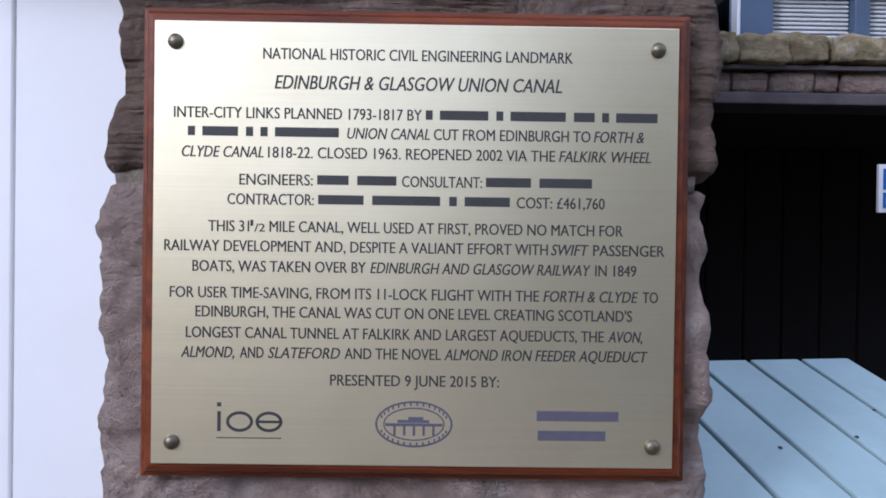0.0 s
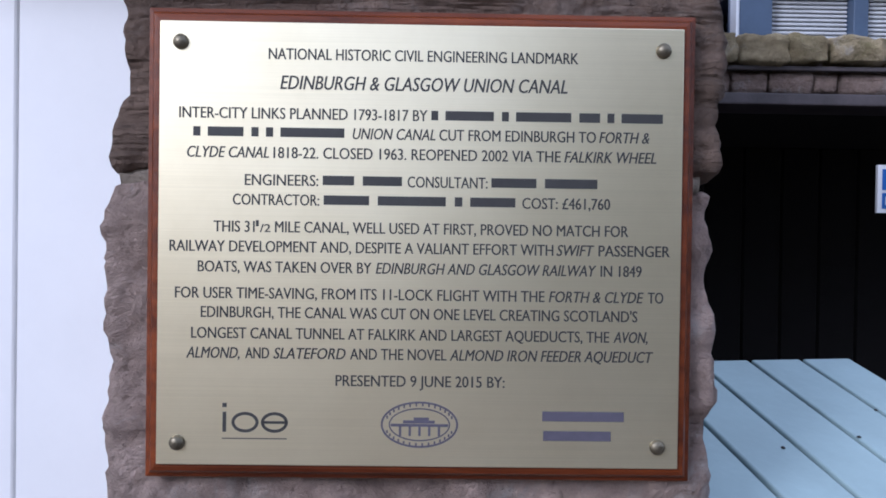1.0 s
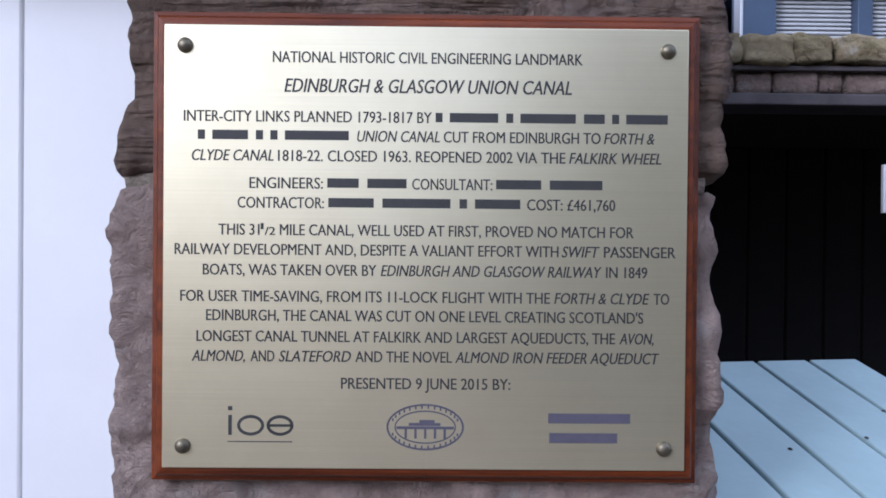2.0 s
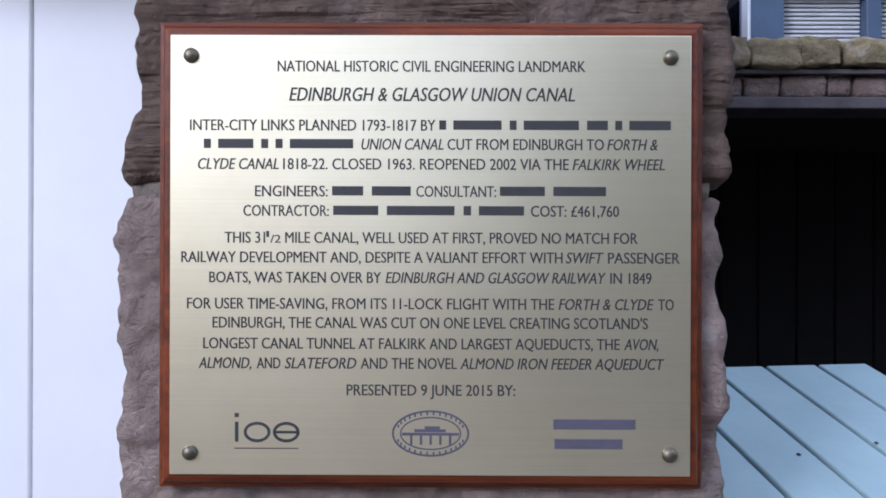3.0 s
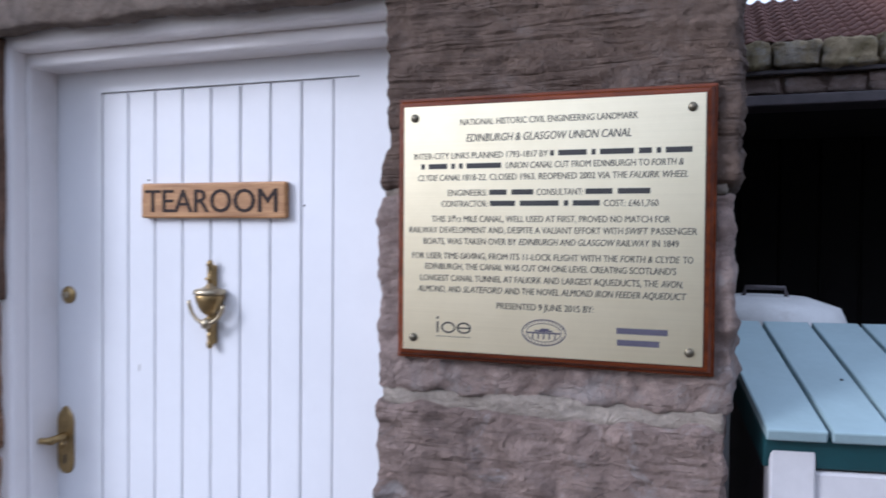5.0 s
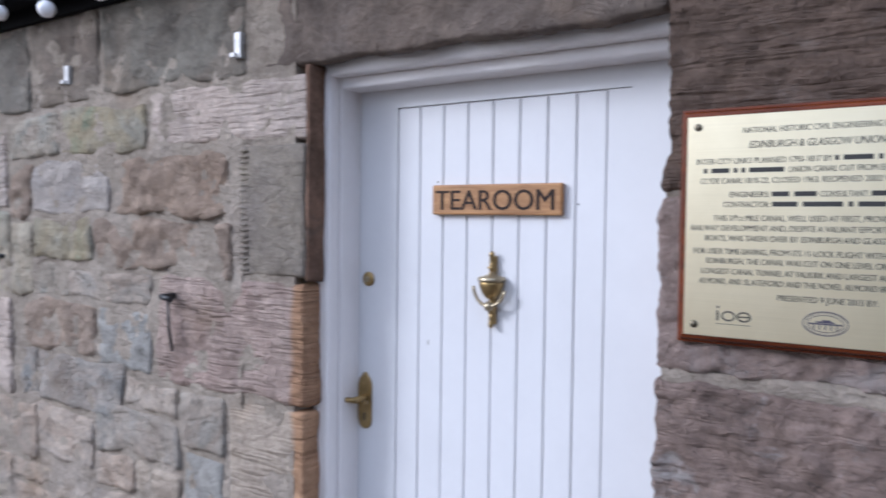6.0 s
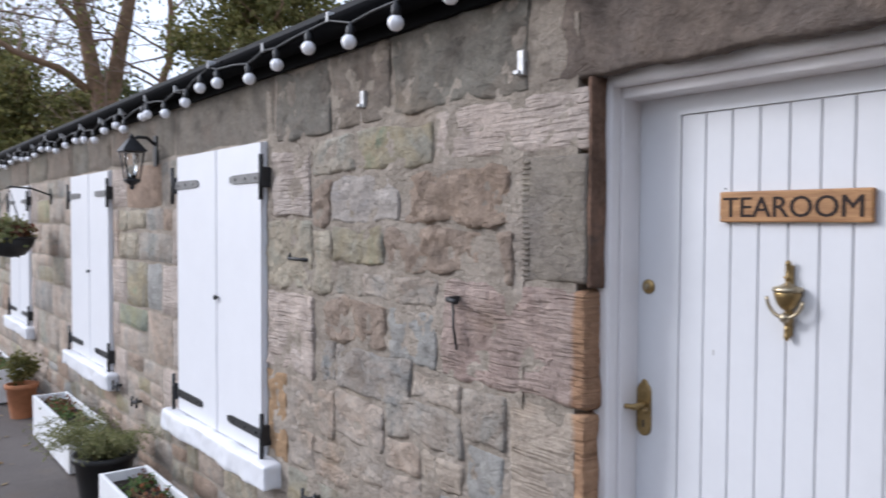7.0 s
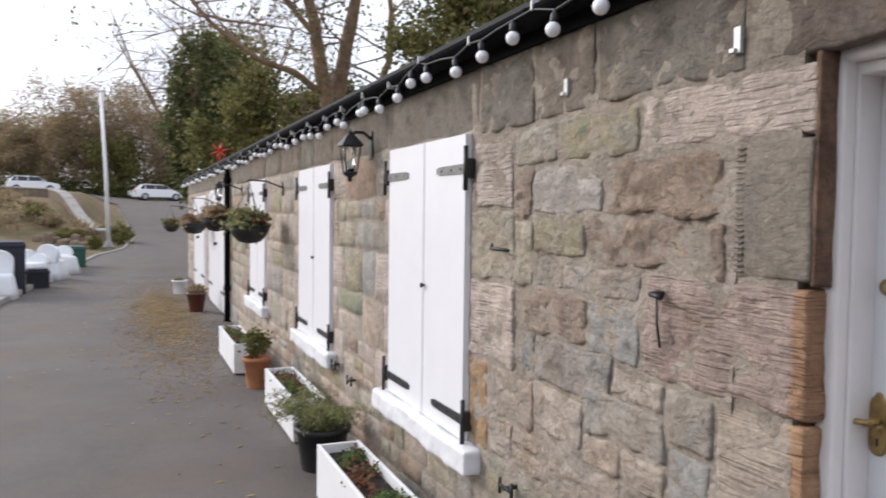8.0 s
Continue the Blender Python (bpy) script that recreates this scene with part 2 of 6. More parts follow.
def grass_material():
    m, nt, b = nodes_of("rough winter grass")
    c = ramp(nt, noise_of(nt, 0.35, 8, 0.7), [(0.3, (0.17, 0.135, 0.07)), (0.5, (0.25, 0.18, 0.1)), (0.7, (0.13, 0.13, 0.055))])
    c = mix(nt, "MULTIPLY", 0.8, c, ramp(nt, noise_of(nt, 9, 8, 0.8), [(0.3, (0.5, 0.5, 0.45)), (0.7, (1.35, 1.3, 1.2))]))
    nt.links.new(c, b.inputs["Base Color"])
    b.inputs["Roughness"].default_value = 0.95
    bump(nt, b, noise_of(nt, 14, 8, 0.8), 1.0, 0.12)
    return m


M_GRASS = grass_material()
M_KERB = plain("pale kerb stone", (0.34, 0.32, 0.29), 0.9, 0, 0.2, 7, 0.5, 0.006)


def axis_steps(stops):
    """Grid positions from (start, end, count) stretches."""
    out = []
    for a, b, n in stops:
        out += [a + (b - a) * i / n for i in range(n)]
    return out + [stops[-1][1]]


gx = axis_steps([(-1500, -140, 8), (-140, -20, 80), (-20, 10, 15), (10, 800, 8)])
gy = axis_steps([(-900, -30, 8), (-30, 12, 56), (12, 900, 10)])
verts = [(x, y, terrain(max(x, -200), y) - 0.02) for x in gx for y in gy]
ny = len(gy)
faces = [(i * ny + j, (i + 1) * ny + j, (i + 1) * ny + j + 1, i * ny + j + 1) for i in range(len(gx) - 1) for j in range(ny - 1)]
tagged(new("ground", mesh_of("ground", verts, faces, M_GRASS, True)), "rough brown winter grass bank and verge", "ground", kind="structure")


def road_left(s):
    """The verge side of the road, s metres along the cottage."""
    stops = [(-60, -5.0), (0, -4.4), (15, -3.35), (21, -2.92), (27, -2.4), (34, -1.35), (39, -0.95), (50, -1.3), (66, -2.0), (72, -9), (76, -30)]
    for (a, ya), (b, yb) in zip(stops, stops[1:]):
        if s <= b:
            return ya + (yb - ya) * smooth((s - a) / (b - a)) if b < 40 and a >= 27 else ya + (yb - ya) * (s - a) / (b - a)
    return -30


rx = axis_steps([(40, -20, 40), (-20, -82, 90)])
verts, faces = [], []
K = 12
for x in rx:
    left, right = road_left(-x), (0.6 if x > -20.2 else 0.6 + 4.5 * smooth((-x - 20.2) / 25) + 22 * smooth((-x - 66) / 8))
    for k in range(K + 1):
        y = left + (right - left) * k / K
        verts.append((x, y, terrain(x, y) + 0.004 - 0.02 * smooth((-y - 3.2) / 1.5) + (0.05 if x < -22 else 0)))
for i in range(len(rx) - 1):
    for k in range(K):
        a = i * (K + 1) + k
        faces.append((a, a + 1, a + K + 2, a + K + 1))
tagged(new("road", mesh_of("road", verts, faces, M_ASPHALT, True)), "worn grey asphalt lane with brown leaf litter", "road", kind="structure")

# kerb stones along the verge
kerb = thing("kerb", (0, 0, 0), "pale worn kerb stones along the lane", "kerb", kind="structure")
s = 8.0
while s < 60:
    a, b = Vector((-s, road_left(s) - 0.06, 0)), Vector((-s - 0.9, road_left(s + 0.9) - 0.06, 0))
    d = (b - a).normalized() if b != a else Vector((-1, 0, 0))
    bm = boxed(0.005, (b - a).length - 0.005, -0.06, 0.06, -0.15, 0.08, 0.012, 1)
    ob = part("kerb_stone", bm, M_KERB, kerb)
    ob.matrix_world = Matrix.Translation((a.x, a.y, terrain(a.x, a.y) + 0.02)) @ d.to_track_quat("X", "Z").to_matrix().to_4x4()
    s += 0.9

WALL_Y = 0.03
JAMB_L, JAMB_R, LINTEL_Z = -1.166, -0.28, 2.022
END_X, EAVE = -19.8, 2.3
WINDOWS = ((-4.10, -3.03), (-6.60, -5.50), (-9.46, -8.41))
FAR_DOORS = ((-14.4, -11.85), (-17.6, -15.3))

wall = thing("wall_front", (0, 0, 0), "long wall of mixed brown and grey sandstone rubble", "wall", kind="structure")
# mortar core, left open for the door
bm = bmesh.new()
box(bm, END_X, JAMB_L - 0.04, WALL_Y + 0.003, 0.5, 0, EAVE)
box(bm, JAMB_L - 0.04, JAMB_R + 0.04, WALL_Y + 0.02, 0.5, LINTEL_Z + 0.03, EAVE)
box(bm, JAMB_R + 0.04, 0.2, WALL_Y + 0.03, 0.5, 0, EAVE)
part("mortar", bm, M_MORTAR, wall)
# smeared pointing on the near stretch, flush here and fallen out there
sheet_x, sheet_z = axis_steps([(-3.02, -1.395, 140)]), axis_steps([(0.6, EAVE - 0.01, 135)])
verts = [(x, WALL_Y + 0.0025 + 0.01 * noise.fractal((x * 9, 3.3, z * 9), 0.9, 2.1, 4), z) for x in sheet_x for z in sheet_z]
nz_ = len(sheet_z)
faces = [(i * nz_ + j, (i + 1) * nz_ + j, (i + 1) * nz_ + j + 1, i * nz_ + j + 1) for i in range(len(sheet_x) - 1) for j in range(nz_ - 1)]
part("pointing", mesh_of("pointing", verts, faces, M_MORTAR, True), None, wall, "smeared pale lime pointing between the stones")
part("threshold", boxed(JAMB_L, JAMB_R, 0.05, 0.5, -0.02, 0.14, 0.01), M_TOOLED, wall)

# rest of the cottage, closed behind
back = thing("cottage_shell", (0, 0, 0), "plain rendered back and gable walls of the cottage", "wall", kind="structure")
bm = bmesh.new()
box(bm, END_X, 0.235, 4.6, 5.0, 0, EAVE)
box(bm, END_X, END_X + 0.4, 0.5, 4.6, 0, EAVE)
part("shell", bm, M_MORTAR, back)
roof = thing("roof", (0, 0, 0), "dark slate roof over the cottage", "roof", kind="structure")
bm = bmesh.new()
for y0, z0, y1, z1 in ((-0.06, EAVE + 0.09, 2.5, 3.3), (5.1, EAVE + 0.09, 2.5, 3.3)):
    lo = [bm.verts.new((x, y, z)) for x, y, z in ((END_X - 0.1, y0, z0), (0.26, y0, z0), (0.26, y1, z1), (END_X - 0.1, y1, z1))]
    hi = [bm.verts.new(v.co + Vector((0, 0, 0.03))) for v in lo]
    bm.faces.new(lo)
    bm.faces.new(hi)
    for i in range(4):
        bm.faces.new((lo[i], lo[(i + 1) % 4], hi[(i + 1) % 4], hi[i]))
bmesh.ops.recalc_face_normals(bm, faces=bm.faces)
part("slates", bm, M_SLATE, roof)


def gutter():
    """Half-round gutter on a dark fascia, with brackets."""
    g = thing("gutter", (0, 0, 0), "black half-round gutter and dark fascia under the eave", "gutter", kind="structure")
    part("fascia", boxed(END_X, 0.26, 0.005, 0.03, EAVE - 0.015, EAVE + 0.12, 0.003), M_GUTTER, g)
    n, r, cy, cz = 10, 0.055, -0.052, EAVE + 0.075
    verts, faces = [], []
    for x in (END_X, 0.27):
        for rr in (r, r - 0.006):
            verts += [(x, cy + rr * math.cos(math.pi + math.pi * k / n), cz + rr * math.sin(math.pi + math.pi * k / n) * 1.1) for k in range(n + 1)]
    m = n + 1
    for k in range(n):
        faces += [(k, k + 1, 2 * m + k + 1, 2 * m + k), (m + k, 3 * m + k, 3 * m + k + 1, m + k + 1), (k, m + k, m + k + 1, k + 1), (2 * m + k, 2 * m + k + 1, 3 * m + k + 1, 3 * m + k)]
    faces += [(0, 2 * m, 3 * m, m), (n, m + n, 3 * m + n, 2 * m + n)]
    part("trough", mesh_of("trough", verts, faces, M_GUTTER, True), None, g)
    x = -0.5
    while x > END_X:
        part("bracket", boxed(x - 0.012, x + 0.012, -0.112, 0.004, EAVE + 0.068, EAVE + 0.076, 0.002, 1), M_GUTTER, g)
        x -= 0.9


gutter()


def rough_block(x0, x1, y0, y1, z0, z1, step=0.012, amp=0.006, seed=0.0, round_by=0.014, lumps=9.0, tooth=0.0, warp=0.0):
    """A hewn stone: a finely divided box with worn corners and an uneven face. tooth: depth of chisel lines."""
    nx, nz, nyy = max(2, int((x1 - x0) / step)), max(2, int((z1 - z0) / step)), max(2, int((y1 - y0) / (step * 2)))
    index, verts, faces = {}, [], []
    cx, cy, cz = (x0 + x1) / 2, (y0 + y1) / 2, (z0 + z1) / 2
    hx, hy, hz = (x1 - x0) / 2, (y1 - y0) / 2, (z1 - z0) / 2

    def vert(i, j, k):
        if (i, j, k) in index:
            return index[i, j, k]
        p = Vector((x0 + (x1 - x0) * i / nx, y0 + (y1 - y0) * j / nyy, z0 + (z1 - z0) * k / nz))
        inner = Vector((max(-(hx - round_by), min(hx - round_by, p.x - cx)), max(-(hy - round_by), min(hy - round_by, p.y - cy)), max(-(hz - round_by), min(hz - round_by, p.z - cz))))
        d = p - Vector((cx, cy, cz)) - inner
        n = d.normalized() if d.length > 1e-6 else Vector((0, -1, 0))
        q = Vector((cx, cy, cz)) + inner + n * round_by
        f = noise.fractal((q + Vector((seed * 7.3, seed * 3.1, seed))) * lumps, 0.9, 2.1, 5) * amp
        f += max(0.0, noise.noise((q + Vector((seed, 0, 0))) * 3.2)) * amp * -1.2
        if tooth:
            f += tooth * math.sin((q.z + 0.006 * noise.noise(q * 6)) * 2 * math.pi / 0.024 + 1.5 * noise.noise(q * 4)) * (0.5 + 0.5 * noise.noise(q * 5))
        index[i, j, k] = len(verts)
        bend = Vector((noise.noise((q.x * 5, 5.1, q.z * 5)), 0, noise.noise((q.x * 5, 9.7, q.z * 5)))) * warp
        verts.append(q + n * f + bend)
        return index[i, j, k]

    def sheet(a, b, at):
        for i in range(a):
            for k in range(b):
                faces.append((at(i, k), at(i + 1, k), at(i + 1, k + 1), at(i, k + 1)))

    sheet(nx, nz, lambda i, k: vert(i, 0, k))
    sheet(nyy, nz, lambda j, k: vert(nx, j, k))
    sheet(nyy, nz, lambda j, k: vert(0, nyy - j, k))
    sheet(nx, nyy, lambda i, j: vert(i, j, nz))
    sheet(nx, nyy, lambda i, j: vert(i, nyy - j, 0))
    return verts, faces


def hewn(name, material, *args, parent=None, label="", **kw):
    v, f = rough_block(*args, **kw)
    return part(name, mesh_of(name, v, f, material, True), None, parent or wall, label)


# the corner pier that carries the plaque: three large blocks and the courses under them
hewn("stone", M_PIER_TOOLED, -0.276, 0.271, 0.028, 0.34, 1.698, 2.31, seed=1, amp=0.009, step=0.007, lumps=18, tooth=0.0024, label="dark droved sandstone block")
hewn("stone", M_PIER_PALE, -0.284, 0.264, 0.03, 0.34, 1.372, 1.692, seed=2, amp=0.012, round_by=0.012, step=0.007, lumps=22, label="pale weathered sandstone block")
hewn("stone", M_PIER, -0.282, 0.256, 0.024, 0.34, 0.985, 1.354, seed=3, amp=0.011, round_by=0.01, step=0.008, lumps=18, tooth=0.0016, label="dark droved sandstone block")
hewn("stone", M_PIER, -0.285, 0.262, 0.03, 0.34, 0.62, 0.97, seed=4, amp=0.01, step=0.018)
hewn("stone", M_PIER_TOOLED, -0.285, 0.26, 0.03, 0.34, 0.0, 0.605, seed=5, amp=0.01, step=0.025)
# uneven pointing between the pier blocks
hewn("pointing", M_MORTAR, -0.274, 0.252, 0.033, 0.33, 1.346, 1.38, parent=wall, seed=6, amp=0.006, round_by=0.004, step=0.008, label="crumbling pale lime pointing")
hewn("pointing", M_MORTAR, -0.27, 0.252, 0.036, 0.33, 1.686, 1.706, parent=wall, seed=7, amp=0.005, round_by=0.004, step=0.008)
# lintel and the door's jamb stones
M_LINTEL = stone("brown lintel sandstone", [(0.25, 0.2, 0.165), (0.29, 0.235, 0.19), (0.22, 0.185, 0.16)], None, 14, 0.03, (0.14, 0.1, 0.075), 0.58)
hewn("lintel", M_LINTEL, -1.372, JAMB_R + 0.004, 0.034, 0.088, LINTEL_Z, 2.305, seed=8, warp=0.01, amp=0.011, round_by=0.016, label="long weathered brown sandstone lintel")
M_ORANGE = stone("orange iron-stained sandstone", [(0.42, 0.27, 0.15), (0.36, 0.25, 0.15), (0.4, 0.28, 0.17)], None, 12, 0.015)
IRON = (JAMB_L - 0.044, (0.43, 0.25, 0.135))
M_SAND = stone("fawn sandstone", [(0.46, 0.4, 0.33), (0.49, 0.42, 0.345), (0.44, 0.38, 0.315)], (0.3, 30, 0.01), 10, 0.015, stain_at=0.72)
M_SAND_JAMB = stone("fawn sandstone with an iron stain", [(0.46, 0.4, 0.33), (0.49, 0.42, 0.345), (0.44, 0.38, 0.315)], (0.3, 30, 0.01), 10, 0.015, stain_at=0.72, edge=IRON)
M_PINK_JAMB = stone("pinkish furrowed sandstone with an iron stain", [(0.5, 0.41, 0.36), (0.54, 0.45, 0.395), (0.43, 0.33, 0.29)], (0.07, 48, 0.016), 18, 0.02, stain_at=0.7, edge=IRON)
M_DRAFTED = stone("olive grey drafted sandstone", [(0.32, 0.28, 0.225), (0.37, 0.33, 0.26), (0.3, 0.27, 0.235)], None, 20, 0.02, stain_at=0.68)
M_OLIVE = stone("olive sandstone with ochre patches", [(0.13, 0.4, 0.3), (0.47, 0.4, 0.26), (0.4, 0.39, 0.33)], None, 16, 0.03, single=0.2)
# palette darkened for the gutter's shade and soot on the top course
M_EAVE_STONE = stone("brown shade-darkened eave sandstone", [(0.28, 0.235, 0.195), (0.33, 0.27, 0.22), (0.27, 0.26, 0.23), (0.33, 0.3, 0.24)], None, 17, 0.03, single=0.6)
hewn("stone", M_TOOLED, -1.809, JAMB_L, 0.03, 0.13, 1.842, 2.008, seed=9, warp=0.01, amp=0.008, tooth=0.0004)
hewn("stone", M_DRAFTED, -1.405, JAMB_L, 0.026, 0.13, 1.488, 1.834, seed=10, warp=0.006, amp=0.005, label="grey margin-drafted jamb stone")
hewn("stone", M_PINK_JAMB, -1.765, JAMB_L - 0.002, 0.028, 0.13, 1.166, 1.478, seed=11, warp=0.01, amp=0.009, tooth=0.0009, label="pinkish chisel-lined jamb stone")
hewn("stone", M_SAND_JAMB, -1.45, JAMB_L, 0.028, 0.13, 0.78, 1.156, seed=12, warp=0.008, amp=0.007, label="fawn jamb stone")
hewn("stone", M_SAND_JAMB, -1.7, JAMB_L, 0.03, 0.42, 0.4, 0.77, seed=13, amp=0.008, step=0.02)
hewn("stone", M_SAND_JAMB, -1.46, JAMB_L, 0.03, 0.13, 0.0, 0.39, seed=14, amp=0.008, step=0.02)
# reveal's deep shade under the lintel is in this stone's brown, with soot
hewn("dressed_edge", M_REVEAL, JAMB_L - 0.008, JAMB_L + 0.009, 0.034, 0.13, 1.482, 2.024, seed=31, amp=0.004, round_by=0.005, label="door reveal darkened for soot and shade")
# margin ticks along the drafted jamb stone
for i in range(22):
    part("tool_mark", boxed(-1.4, -1.372, 0.0225, 0.03, 1.503 + i * 0.0148, 1.5095 + i * 0.0148, 0.002, 1), M_DRAFTED, wall)


# ---------------------------------------------------------------- plaque on the pier
def brass():
    m, nt, b = nodes_of("brushed brass")
    lines = noise_of(nt, 1.0, 4, 0.7, place_of(nt, (3, 3, 900)))
    c = ramp(nt, lines, [(0.35, (0.765, 0.69, 0.485)), (0.65, (0.82, 0.74, 0.525))])
    c = mix(nt, "MULTIPLY", 0.5, c, ramp(nt, noise_of(nt, 14, 6, 0.7), [(0.3, (0.86, 0.84, 0.8)), (0.7, (1, 1, 1))]))
    nt.links.new(c, b.inputs["Base Color"])
    b.inputs["Metallic"].default_value = 0.85
    r = nt.nodes.new("ShaderNodeMapRange")
    r.inputs[3].default_value, r.inputs[4].default_value = 0.29, 0.34
    nt.links.new(lines, r.inputs[0])
    nt.links.new(r.outputs[0], b.inputs["Roughness"])
    bump(nt, b, lines, 0.05, 0.0004)
    return m


def wood(name, dark, light, along="X", scale=1.0, rough=0.45, streak=0.5):
    m, nt, b = nodes_of(name)
    st = {"X": (2.5, 30, 30), "Z": (30, 30, 2.5)}[along]
    grain = noise_of(nt, 1.6 * scale, 9, 0.7, place_of(nt, st), 0.8)
    c = ramp(nt, grain, [(0.3, dark), (0.68, light)])
    c = mix(nt, "MULTIPLY", streak, c, ramp(nt, noise_of(nt, 5 * scale, 6, 0.7), [(0.35, (0.45, 0.42, 0.4)), (0.65, (1.1, 1.1, 1.1))]))
    nt.links.new(c, b.inputs["Base Color"])
    b.inputs["Roughness"].default_value = rough
    bump(nt, b, grain, 0.4, 0.002)
    return m


M_BRASS = brass()
M_MAHOGANY = wood("varnished mahogany", (0.055, 0.011, 0.003), (0.2, 0.045, 0.01), rough=0.34)
M_MAHOGANY.node_tree.nodes["Principled BSDF"].inputs["Specular IOR Level"].default_value = 0.3
M_INK = plain("engraved dark paint", (0.028, 0.027, 0.026), 0.6, 0, 0.2, 60, 0)
M_BOLT = plain("tarnished brass bolt", (0.16, 0.14, 0.1), 0.4, 0.8, 0.35, 90, 0.3, 0.001)
M_EMBLEM = plain("slate grey emblem paint", (0.075, 0.068, 0.095), 0.8, 0, 0.15, 80, 0)

plaque = thing("plaque", (0, 0.028, 1.437), "brushed brass plaque on a varnished mahogany board", "plaque")


def on_plaque(name, bm, material, label="", parent=None):
    ob = part(name, bm, material, parent or plaque, label)
    ob.matrix_parent_inverse = (parent or plaque).matrix_world.inverted() if parent is None else Matrix()
    return ob


def moulded(x0, x1, z0, z1, y_back, y_front, lip):
    """A board with an ogee edge, its face towards -y."""
    steps = ((0.0, 0.0), (0.0, 0.55), (0.3, 0.6), (0.45, 0.75), (0.7, 0.95), (1.0, 1.0))
    bm = bmesh.new()
    rings = []
    for inset, out in steps:
        i, y = inset * lip, y_back + (y_front - y_back) * out
        rings.append([bm.verts.new(p) for p in ((x0 + i, y, z0 + i), (x1 - i, y, z0 + i), (x1 - i, y, z1 - i), (x0 + i, y, z1 - i))])
    for a, b in zip(rings, rings[1:]):
        for i in range(4):
            bm.faces.new((a[i], a[(i + 1) % 4], b[(i + 1) % 4], b[i]))
    bm.faces.new(rings[0][::-1])
    bm.faces.new(rings[-1])
    bmesh.ops.recalc_face_normals(bm, faces=bm.faces)
    return bm


on_plaque("board", moulded(-0.2375, 0.2375, 1.432, 1.839, 0.032, 0.003, 0.012), M_MAHOGANY, "varnished mahogany backing board")
on_plaque("plate", boxed(-0.223, 0.223, 0.0, 0.0042, 1.447, 1.824, 0.0008, 2), M_BRASS, "brushed brass plate")
for x, z in ((-0.205, 1.806), (0.205, 1.805), (-0.205, 1.466), (0.205, 1.466)):
    on_plaque("bolt", lathe([(0.0066, 0.0), (0.0064, -0.002), (0.0048, -0.0042), (0.002, -0.0052), (0.0004, -0.0054)], 20, "Y", (x, 0, z)), M_BOLT, "tarnished domed bolt head")


def letters(name, text, x0, x1, z, cap, slant, parent, y, material, depth=0.0003):
    """Raised lettering with its capitals cap high, centred on z, fitted between x0 and x1."""
    cu = bpy.data.curves.new(name, "FONT")
    cu.body, cu.size, cu.shear, cu.extrude, cu.resolution_u, cu.offset = text, 1.0, slant, 0.01, 3, 0.0
    ob = new("lettering_source", cu)
    me = bpy.data.meshes.new_from_object(ob.evaluated_get(bpy.context.evaluated_depsgraph_get()))
    bpy.data.objects.remove(ob)
    co = np.empty(len(me.vertices) * 3)
    me.vertices.foreach_get("co", co)
    co = co.reshape(-1, 3)
    lo, hi = co[:, 0].min(), co[:, 0].max()
    xx = x0 + (co[:, 0] - lo) * (x1 - x0) / (hi - lo)
    zz = z - cap / 2 + co[:, 1] * cap / 0.729
    yy = y - (co[:, 2] + 0.01) / 0.02 * depth
    me.vertices.foreach_set("co", np.stack([xx, yy, zz], 1).ravel())
    bold = bmesh.new()
    bold.from_mesh(me)
    me.vertices.foreach_set("co", np.stack([xx + cap * 0.035, yy - 0.00005, zz], 1).ravel())
    bold.from_mesh(me)
    bold.to_mesh(me)
    bold.free()
    me.materials.clear()
    me.materials.append(material)
    me.flip_normals()
    me.update()
    o = part(name, me, None, parent)
    o.matrix_parent_inverse = parent.matrix_world.inverted()
    return o


def say(z, cap, *runs):
    """One line of the plaque: runs of (words, start, end) or (words, start, end, 'i') for italics; '-' words become bars."""
    for text, x0, x1, *style in runs:
        if text.startswith("#"):
            widths = [int(c) for c in text[1:].split()]
            total, x = sum(widths) + len(widths) - 1, x0
            for w in widths:
                step = (x1 - x0) / total
                on_plaque("bar", boxed(x, x + step * w * 0.98, -0.0003, 0.001, z - cap * 0.4, z + cap * 0.4, 0, 1), M_INK)
                x += step * (w + 1)
        else:
            letters("lettering", text, x0, x1, z, cap, 0.22 if style else 0.0, plaque, 0.0, M_INK)


CAP = 0.0099
say(1.7975, CAP, ("NATIONAL HISTORIC CIVIL ENGINEERING LANDMARK", -0.131, 0.132))
say(1.7735, 0.0122, ("EDINBURGH & GLASGOW UNION CANAL", -0.121, 0.123, "i"))
say(1.747, CAP, ("INTER-CITY LINKS PLANNED 1793-1817 BY", -0.206, 0.004), ("#1 7 1 8 3 1 6", 0.0075, 0.206))
say(1.7308, CAP, ("#1 5 1 1 9", -0.194, -0.065), ("UNION CANAL", -0.059, 0.011, "i"), ("CUT FROM EDINBURGH TO", 0.0145, 0.148), ("FORTH &", 0.151, 0.194, "i"))
say(1.7138, CAP, ("CLYDE CANAL", -0.199, -0.130, "i"), ("1818-22. CLOSED 1963. REOPENED 2002 VIA THE", -0.126, 0.118), ("FALKIRK WHEEL", 0.1215, 0.200, "i"))
say(1.6905, CAP, ("ENGINEERS:", -0.150, -0.088), ("#4 5", -0.084, -0.016), ("CONSULTANT:", -0.012, 0.056), ("#6 7", 0.0595, 0.151))
say(1.6738, CAP, ("CONTRACTOR:", -0.160, -0.087), ("#6 9 1 6", -0.083, 0.081), ("COST: £461,760", 0.086, 0.161))
